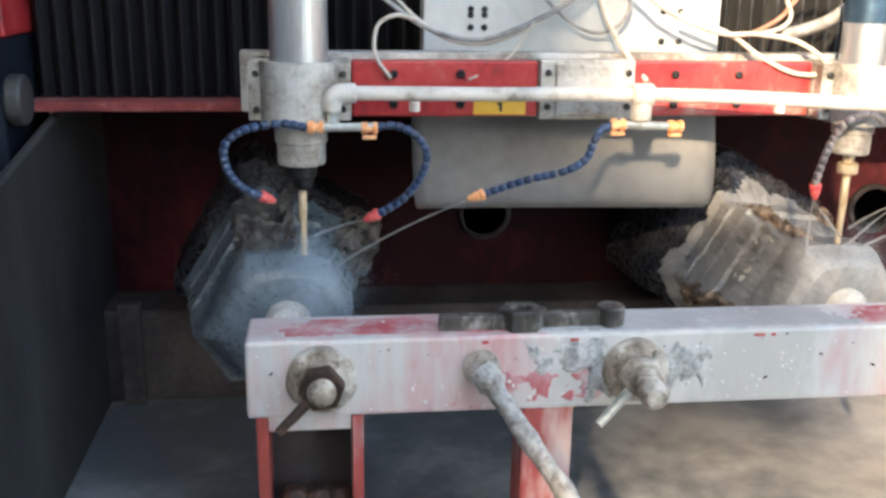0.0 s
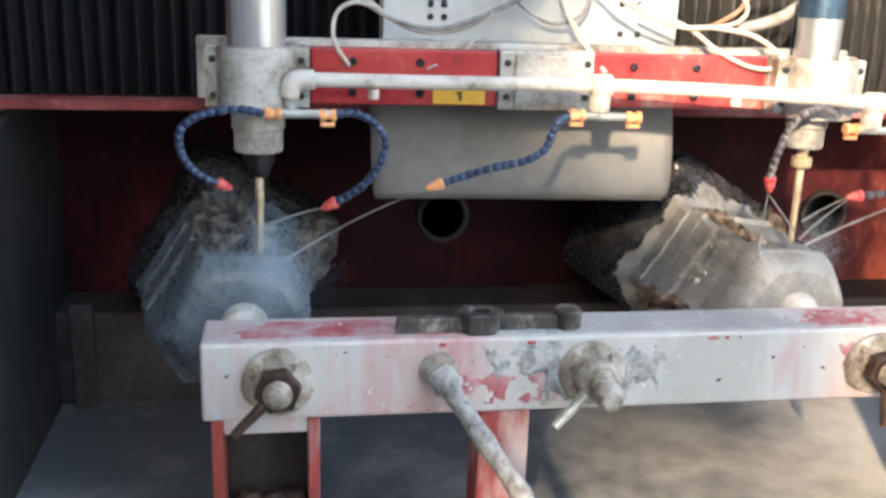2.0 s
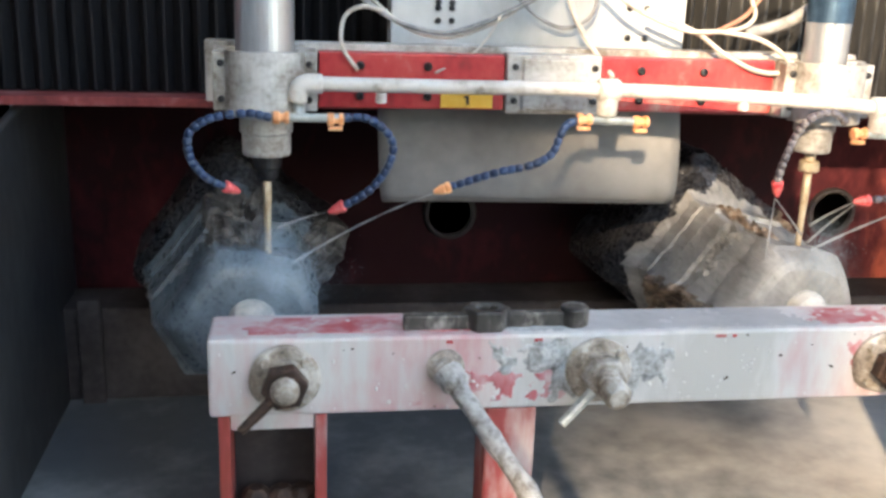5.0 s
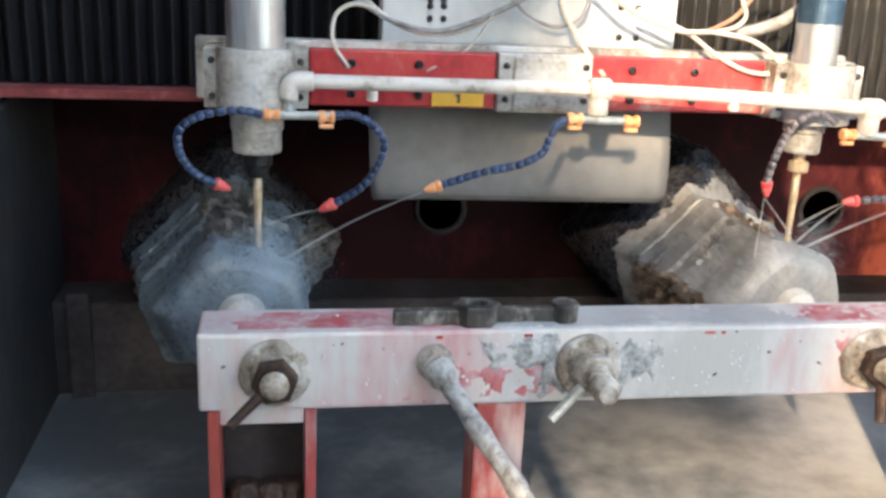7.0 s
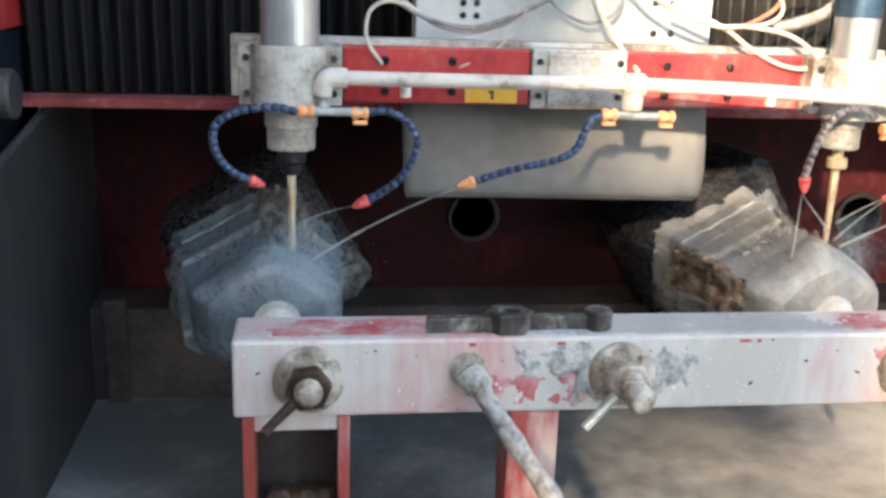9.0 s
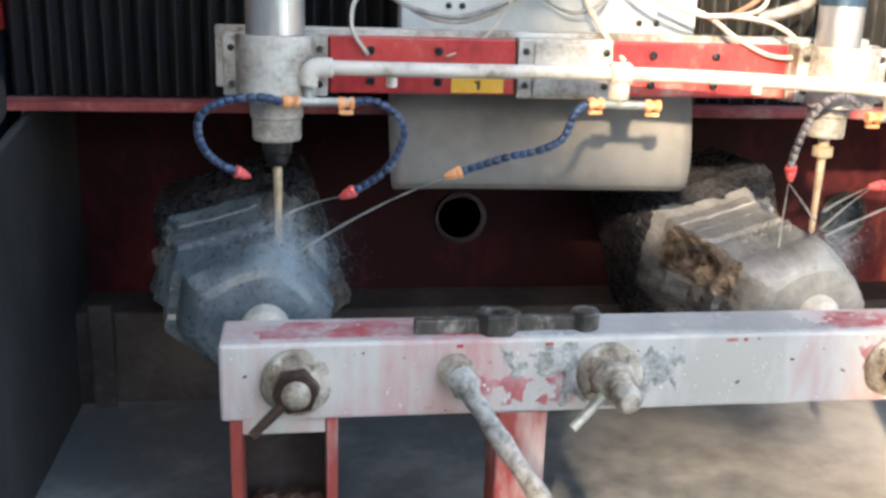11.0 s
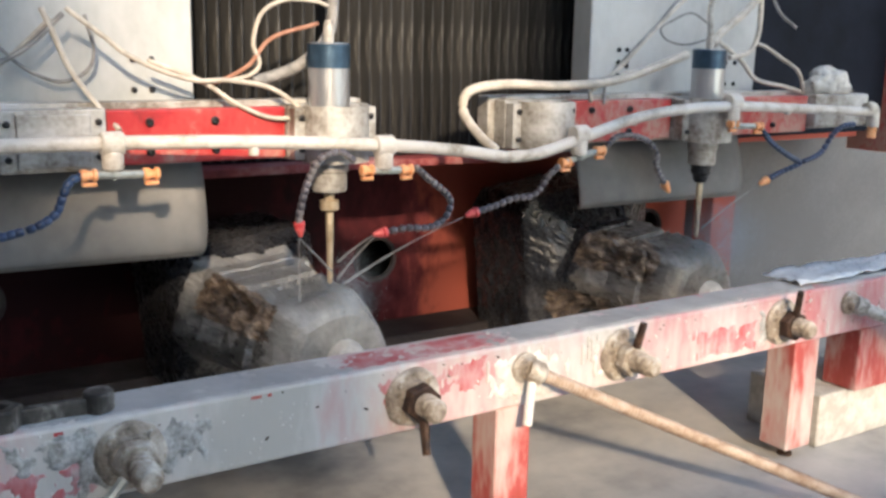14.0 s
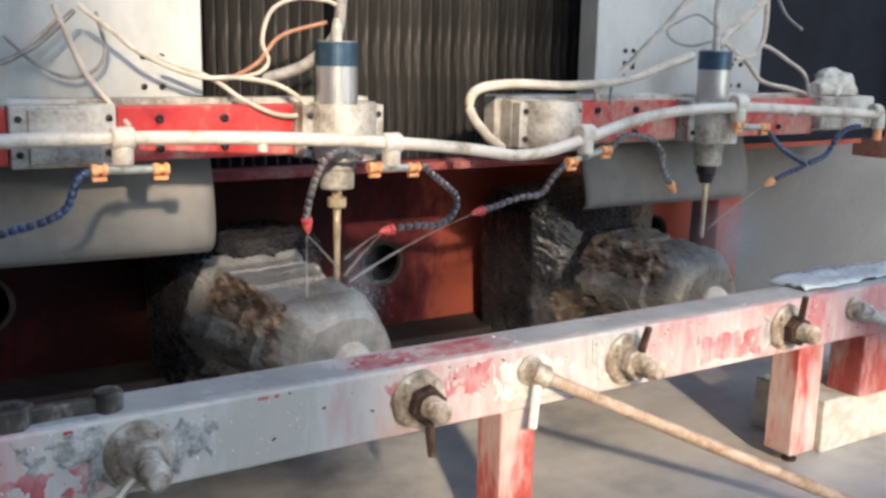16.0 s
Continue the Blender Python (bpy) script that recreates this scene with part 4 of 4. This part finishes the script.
def open_frame():
    e = empty("open_leg_frame")
    part("upright", box(-0.125, -0.103, 0.004, 0.11, 0.0, BB - 0.001, 0.003), M_POST, e)
    part("upright", box(0.055, 0.077, 0.004, 0.11, 0.0, BB - 0.001, 0.003), M_POST, e)
    part("cross_plate", box(-0.102, 0.054, 0.01, 0.02, BB - 0.032, BB - 0.001, 0.002), M_BEAM, e)
    part("back_plate", box(-0.102, 0.054, 0.10, 0.108, 0.0, BB - 0.033, 0.002), M_PLINTH, e)
    for x in (-0.06, -0.01, 0.03):
        part("rusty_lump", lathe([(0.03, 0.14), (0.034, 0.155), (0.028, 0.178), (0.015, 0.19)], 10, m=Matrix.Translation((x, 0.06, 0.0))), M_RUST, e)
    part("shelf", box(-0.102, 0.054, 0.02, 0.099, 0.12, 0.14, 0.002), M_RUST, e)
    tagged(e, "open red steel leg frame with rusty parts inside", "beam leg")
    b = empty("end_leg_block")
    part("block", box(2.78, 3.02, 0.0, 0.12, 0.17, BB - 0.001, 0.005), M_POST, b)
    part("base_block", box(2.66, 3.3, 0.03, 0.30, 0.0, 0.168, 0.006), M_CUP, b, "pale slurry-covered base block")
    tagged(b, "rust-streaked red block on a pale base under the beam", "beam leg")


open_frame()


def screw(x, reach, bar, dark, seed):
    """A clamping screw through the beam: flange, washer, hex nut, threaded end and a loose cross bar."""
    rng = random.Random(seed)
    e = empty("clamping_screw", x, 0, AXIS)
    mat = M_RUST if dark else M_BOLT
    fl = lathe([(0.066, 0.0), (0.066, 0.008), (0.060, 0.014), (0.045, 0.017), (0.040, 0.024), (0.026, 0.026)], 30, m=FRONT)
    for v in fl.verts:
        v.co += Vector((1, 0.3, 1)) * 0.003 * noise.noise(v.co * 30 + Vector((seed, 0, 0)))
    part("flange", fl, M_BOLT, e, "slurry-caked round flange")
    for k in range(4):
        a = math.pi / 4 + k * math.pi / 2
        part("flange_bolt", hexagon(0.010, 0.012, 0.024, m=Matrix.Translation((0.052 * math.cos(a), 0, 0.052 * math.sin(a))) @ FRONT), M_BOLT, e)
    part("hex_nut", hexagon(0.043, 0.026, 0.058, 0.004, m=FRONT @ pose(0, 0, 0, 0, 0, rng.uniform(0, 60))), mat, e)
    prof = [(0.026, 0.058)]
    n = int(reach / 0.006)
    for k in range(n):
        prof += [(0.0265, 0.058 + 0.006 * k + 0.002), (0.0235, 0.058 + 0.006 * k + 0.005)]
    prof.append((0.018, 0.058 + reach + 0.004))
    part("threaded_end", lathe(prof, 20, m=FRONT), mat if not dark else M_BOLT, e, "threaded screw end crusted with slurry")
    if bar:
        ang, length, bmat = bar
        d = Vector((math.cos(radians(ang)), -0.25, math.sin(radians(ang)))).normalized()
        a = Vector((0, -0.045, 0)) + d * 0.035
        part("cross_bar", sweep([a, a + d * length * 0.5, a + d * length], lambda u: 0.011 - 0.002 * u, 8), bmat, e, "loose steel cross bar")
    part("sleeve", lathe([(0.03, -0.20), (0.03, -0.123)], 18, m=FRONT), M_BOLT, e)
    tagged(e, "dark rusty clamping screw with a slurry-caked flange" if dark else "slurry-caked clamping screw through the beam", "clamping screw", "clamping screws")


screw(0.0, 0.012, (222, 0.075, M_RUST), True, 1)
screw(0.6, 0.075, (222, 0.085, M_FITTING), False, 2)
screw(1.2, 0.050, (268, 0.075, M_RUST), True, 3)
screw(1.8, 0.065, (86, 0.065, M_RUST), False, 4)
screw(2.4, 0.045, (100, 0.075, M_RUST), True, 5)
screw(3.0, 0.05, None, False, 6)


def strut(a, b, mat, thread, bar):
    e = empty("prop_rod")
    a, b = Vector(a), Vector(b)
    part("boss", lathe([(0.036, 0.0), (0.036, 0.010), (0.028, 0.016), (0.024, 0.030)], 20, m=Matrix.Translation((a.x, 0.0, a.z)) @ FRONT), M_BOLT, e)
    part("collar", lathe([(0.026, -0.004), (0.028, 0.004), (0.028, 0.032), (0.021, 0.040)], 16, m=toward(a, b)), M_ROD if not thread else M_BOLT, e)
    n = int((b - a).length / 0.0090)
    if thread:
        part("rod", sweep([a.lerp(b, k / (2 * n)) for k in range(2 * n + 1)], lambda u: 0.0168 if round(u * 2 * n) % 2 else 0.0124, 14), mat, e, "rusty threaded rod", smooth=False)
    else:
        bm = sweep([a.lerp(b, k / 40) for k in range(41)], lambda u: 0.0185 + 0.0015 * math.sin(40 * u), 14)
        for v in bm.verts:
            v.co += Vector((1, 1, 1)) * 0.0035 * noise.noise(v.co * 28)
        part("rod", bm, mat, e, "slurry-caked steel rod", smooth=True)
    if bar:
        part("cross_bar", sweep([Vector(bar[0]), Vector(bar[1])], 0.011, 8), M_DRIP, e)
    tagged(e, "sloping prop rod from the beam to the floor", "prop rod", "prop rods")


strut((0.300, -0.022, 0.462), (0.655, -0.515, 0.005), M_ROD, False, None)
strut((1.500, -0.022, 0.466), (2.465, -0.449, 0.003), M_RODRUST, True, ((1.50, -0.035, 0.44), (1.475, -0.055, 0.345)))
strut((2.700, -0.022, 0.466), (3.60, -0.40, 0.05), M_ROD, False, None)


def ring_wrench():
    """A black forged spanner lying on the beam: flat bar, hexagonal ring in its middle, rounded eye at its end."""
    e = empty("spanner", 0, 0, BT)
    part("bar", box(0.222, 0.348, 0.028, 0.052, 0.0, 0.030, 0.004), M_WRENCH, e)
    part("bar", box(0.418, 0.575, 0.036, 0.058, 0.0, 0.030, 0.004), M_WRENCH, e)
    bm = bmesh.new()
    rings = []
    for k in range(6):
        a = 2 * math.pi * k / 6
        rings.append([bm.verts.new((0.383 + r * 1.15 * math.cos(a), 0.045 + r * 0.95 * math.sin(a), z)) for r, z in ((0.040, 0.0), (0.042, 0.004), (0.042, 0.036), (0.039, 0.040), (0.022, 0.040), (0.020, 0.036), (0.020, 0.0))])
    for k in range(6):
        p, q = rings[k], rings[(k + 1) % 6]
        for i in range(7):
            n = (i + 1) % 7
            bm.faces.new((p[i], q[i], q[n], p[n]))
    part("hex_ring", bm, M_WRENCH, e)
    part("eye", lathe([(0.026, 0.0), (0.028, 0.004), (0.028, 0.034), (0.025, 0.038)], 20, m=Matrix.Translation((0.56, 0.05, 0.0))), M_WRENCH, e)
    tagged(e, "black forged ring spanner lying on the beam", "spanner")


ring_wrench()


def plastic_sheet():
    bm = bmesh.new()
    n, mrows = 60, 10
    g2 = [[bm.verts.new((2.52 + 1.0 * i / n, 0.035 + 0.02 * noise.noise(Vector((i * 0.2, 3, j * 0.05))) + 0.14 * j / mrows, BT + 0.005 + 0.022 * abs(noise.noise(Vector((i * 0.14, j * 0.35, 2)))) + 0.006 * abs(noise.noise(Vector((i * 0.5, j * 0.7, 7))))) ) for j in range(mrows + 1)] for i in range(n + 1)]
    for i in range(n):
        for j in range(mrows):
            bm.faces.new((g2[i][j], g2[i + 1][j], g2[i + 1][j + 1], g2[i][j + 1]))
    ext = bmesh.ops.extrude_face_region(bm, geom=bm.faces[:])
    bmesh.ops.translate(bm, vec=(0, 0, 0.003), verts=[v for v in ext["geom"] if isinstance(v, bmesh.types.BMVert)])
    ob = part("plastic_sheet", bm, M_SHEET, smooth=True)
    tagged(ob, "crumpled white plastic sheet lying on the beam", "plastic sheet")


plastic_sheet()

# ---- the stones ----
STONES = []
STONE_AXIS = 0.465


# facets of the sawn part: the way each one faces, from the top clockwise as seen from the front, and its distance from the axis
FACETS = ((0.0, 0.152), (1.15, 0.134), (2.15, 0.142), (3.05, 0.120), (-2.20, 0.128), (-1.22, 0.176))
BANDS = (0.0, 0.014, 0.048, 0.108, 0.172, 0.228, 0.292, 0.352, 0.43, 0.52, 0.62, 0.74)


def stone(x, seed, bulk):
    """A granite block held between centres: a faceted sawn front in shallow steps, raw strips along two corners, a dark square back."""
    e = empty("granite_block")
    bm = bmesh.new()
    na, length = 192, 0.74
    rng = random.Random(7)
    ys = []
    for a, b in zip(BANDS, BANDS[1:]):
        n = max(2, round((b - a) / 0.008))
        ys += [(a + (b - a) * k / n, a) for k in range(n)]
        if a >= 0.04:
            ys.append((b - 0.0020, a))
    ys.append((length, 0.62))
    tilt = {(st, f): (rng.uniform(-0.009, 0.007), rng.uniform(-0.006, 0.010)) if st >= 0.04 else (0.0, 0.0) for st in BANDS for f, d in FACETS}
    rows = []
    for y, start in ys:
        end = min([b for b in BANDS if b > start], default=length)
        u = (y - start) / (end - start)
        rim = 1.0 if y > 0.07 else 0.74 + 0.26 * math.sqrt(max(0.0, 1 - (1 - y / 0.07) ** 2))
        ease = 0.65 * max(0.0, 1 - y / 0.10)
        back = max(0.0, min(1.0, (y - 0.40) / 0.09))
        row = []
        for i in range(na):
            a = 2 * math.pi * i / na - math.pi
            p = Vector((math.sin(a), y * 4, math.cos(a)))
            flat = min((d + tilt[start, f][0] + tilt[start, f][1] * (2 * u - 1)) / max(0.35, math.cos(a - f)) for f, d in FACETS)
            lean = (a + 1.55 + math.pi) % (2 * math.pi) - math.pi
            grow = 1 + (0.10 + 0.36 * math.exp(-((lean / 0.62) ** 2))) * min(1.0, y / 0.42) ** 1.2
            r = (min(flat, 0.200) * (1 - ease) + 0.145 * ease) * grow * rim
            sq_b = (a + math.pi / 4) % (math.pi / 2) - math.pi / 4
            r = r * (1 - back) + min(bulk / math.cos(sq_b), bulk * 1.30) * back
            raw = rawness(a, y, seed)
            r += raw * (0.016 * noise.noise(p * 4 + Vector((seed, 0, 0))) + 0.020 * noise.noise(Vector((a * 7, y * 26, seed))) + 0.013 * noise.noise(Vector((a * 17, y * 60, seed))) + 0.004)
            crisp = (1 - raw) * min(1.0, y / 0.05)
            r += crisp * (0.0022 * noise.noise(Vector((a * 9, y * 34, seed))) + 0.0016 * noise.noise(Vector((a * 24, y * 80, seed + 3.0))))
            r += (0.0010 + 0.005 * back) * noise.noise(p * 9 + Vector((seed, 9, 0)))
            # small pits broken out of the upper facet
            pit = noise.noise(Vector((a * 13, y * 70, 40.0)))
            if abs(a) < 0.40 and 0.15 < y < 0.225 and pit > 0.16:
                r -= 0.009
            yj = y + (0.006 * noise.noise(p * 5 + Vector((0, 3, 0))) + 0.004 * noise.noise(p * 19)) * min(1.0, y / 0.15) * (y < 0.7)
            row.append(bm.verts.new((r * math.sin(a), yj, r * math.cos(a))))
        rows.append(row)
    for j in range(len(ys) - 1):
        y = (ys[j][0] + ys[j + 1][0]) / 2
        for i in range(na):
            f = bm.faces.new((rows[j][i], rows[j][(i + 1) % na], rows[j + 1][(i + 1) % na], rows[j + 1][i]))
            a = 2 * math.pi * (i + 0.5) / na - math.pi
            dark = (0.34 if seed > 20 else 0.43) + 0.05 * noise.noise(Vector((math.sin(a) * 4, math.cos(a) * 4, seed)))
            # the angle at which the darker flank ends
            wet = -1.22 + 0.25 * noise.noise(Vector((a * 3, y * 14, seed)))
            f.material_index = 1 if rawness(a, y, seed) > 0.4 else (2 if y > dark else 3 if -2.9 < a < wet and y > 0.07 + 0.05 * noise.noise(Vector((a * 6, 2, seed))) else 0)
    bm.faces.new(rows[0][::-1]).material_index = 0
    bm.faces.new(rows[-1]).material_index = 2
    bmesh.ops.recalc_face_normals(bm, faces=bm.faces[:])
    # the left block takes the copy with shade in its colour
    part("block", bm, (M_STONE if seed == 11 else M_STONESHADE if seed == 3 else M_STONEBROWN, M_STONEROUGH if seed > 5 else M_STONEBLACK, M_STONEDARK, M_STONEFLANK if seed == 11 else M_STONEBROWN if seed > 20 else M_STONESHADE), e, "grey cut granite with raw brown strips")
    part("tail_cup", lathe([(0.026, -0.032), (0.041, -0.023), (0.049, -0.006), (0.050, 0.012), (0.045, 0.03)], 28, m=Matrix.Translation((0.006, -0.004, 0.004)) @ pose(0, 0, 0, -90, 0, 0)), M_CUP, e, "slurry-coated round clamping cup")
    tagged(e, "wet grey granite block being carved, partly raw and brown", "stone block", "granite blocks")
    STONES.append((e, x))


def rawness(a, y, seed):
    """How raw the surface is, 0 to 1, in strips along two corners with torn edges."""
    wob = 0.5 * noise.noise(Vector((math.sin(a) * 5, math.cos(a) * 5, y * 12 + seed))) + 0.3 * noise.noise(Vector((math.sin(a) * 13, math.cos(a) * 13, y * 36 + seed)))
    # angle, place along the axis, half width, half length
    strips = [(-0.90, 0.215, 0.30, 0.165), (0.72, 0.235, 0.20, 0.15), (2.6, 0.38, 0.7, 0.2)]
    if seed < 5:
        strips = [(0.82, 0.25, 0.52, 0.20), (2.6, 0.38, 0.7, 0.2), (-1.0, 0.36, 0.25, 0.08)]
    if seed > 20:
        strips += [(-1.9, 0.34, 0.35, 0.12), (-0.62, 0.22, 0.22, 0.13)]
    out = 0.0
    for ca, cy, wa, wy in strips:
        d = (a - ca + math.pi) % (2 * math.pi) - math.pi
        out = max(out, min(1.0, 3.2 * (1 - abs(d) / wa)) + min(1.0, 3.2 * (1 - abs(y - cy) / wy)) - 1 + 0.8 * wob)
    return max(0.0, min(1.0, out))


for sx, sd, bulk in ((-0.070, 3, 0.205), (1.150, 11, 0.215), (2.355, 23, 0.285)):
    stone(sx, sd, bulk)


# ---- what moves ----
LIFT = [(0, 0.002), (0.5, 0.0115), (1, 0.018), (1.5, 0.0235), (2, 0.0300), (2.5, 0.0379), (3, 0.0444), (3.5, 0.0470), (4, 0.0405), (4.5, 0.027), (5.5, 0.008), (6.2, 0.004), (6.5, 0.0047), (7, 0.0094), (7.5, 0.0147), (8, 0.0195), (8.5, 0.027), (9, 0.0325),
        (10, 0.048), (11.5, 0.0607), (12, 0.0655), (12.5, 0.0640), (13, 0.0620), (13.5, 0.0580), (14, 0.0510), (14.5, 0.0540), (15, 0.0600), (15.5, 0.0648), (16, 0.0655)]
TURN_ROWS = [(0, -59), (2, -58), (4, -55), (5.5, -52), (6.5, -49), (7, -46), (8, -38), (9, -30), (10, -22), (11.5, -14), (12.5, -10), (14, -6), (16, -3)]


def motions():
    for thing in MOVING:
        base = thing.matrix_basis.copy()
        walk(thing, [(t, Matrix.Translation((0, 0, z)) @ base) for t, z in LIFT])
    for thing, x in STONES:
        walk(thing, [(t, pose(x, 0.235, STONE_AXIS, 0, 0, 5) @ pose(0, 0, 0, 0, a, 0)) for t, a in TURN_ROWS])


motions()
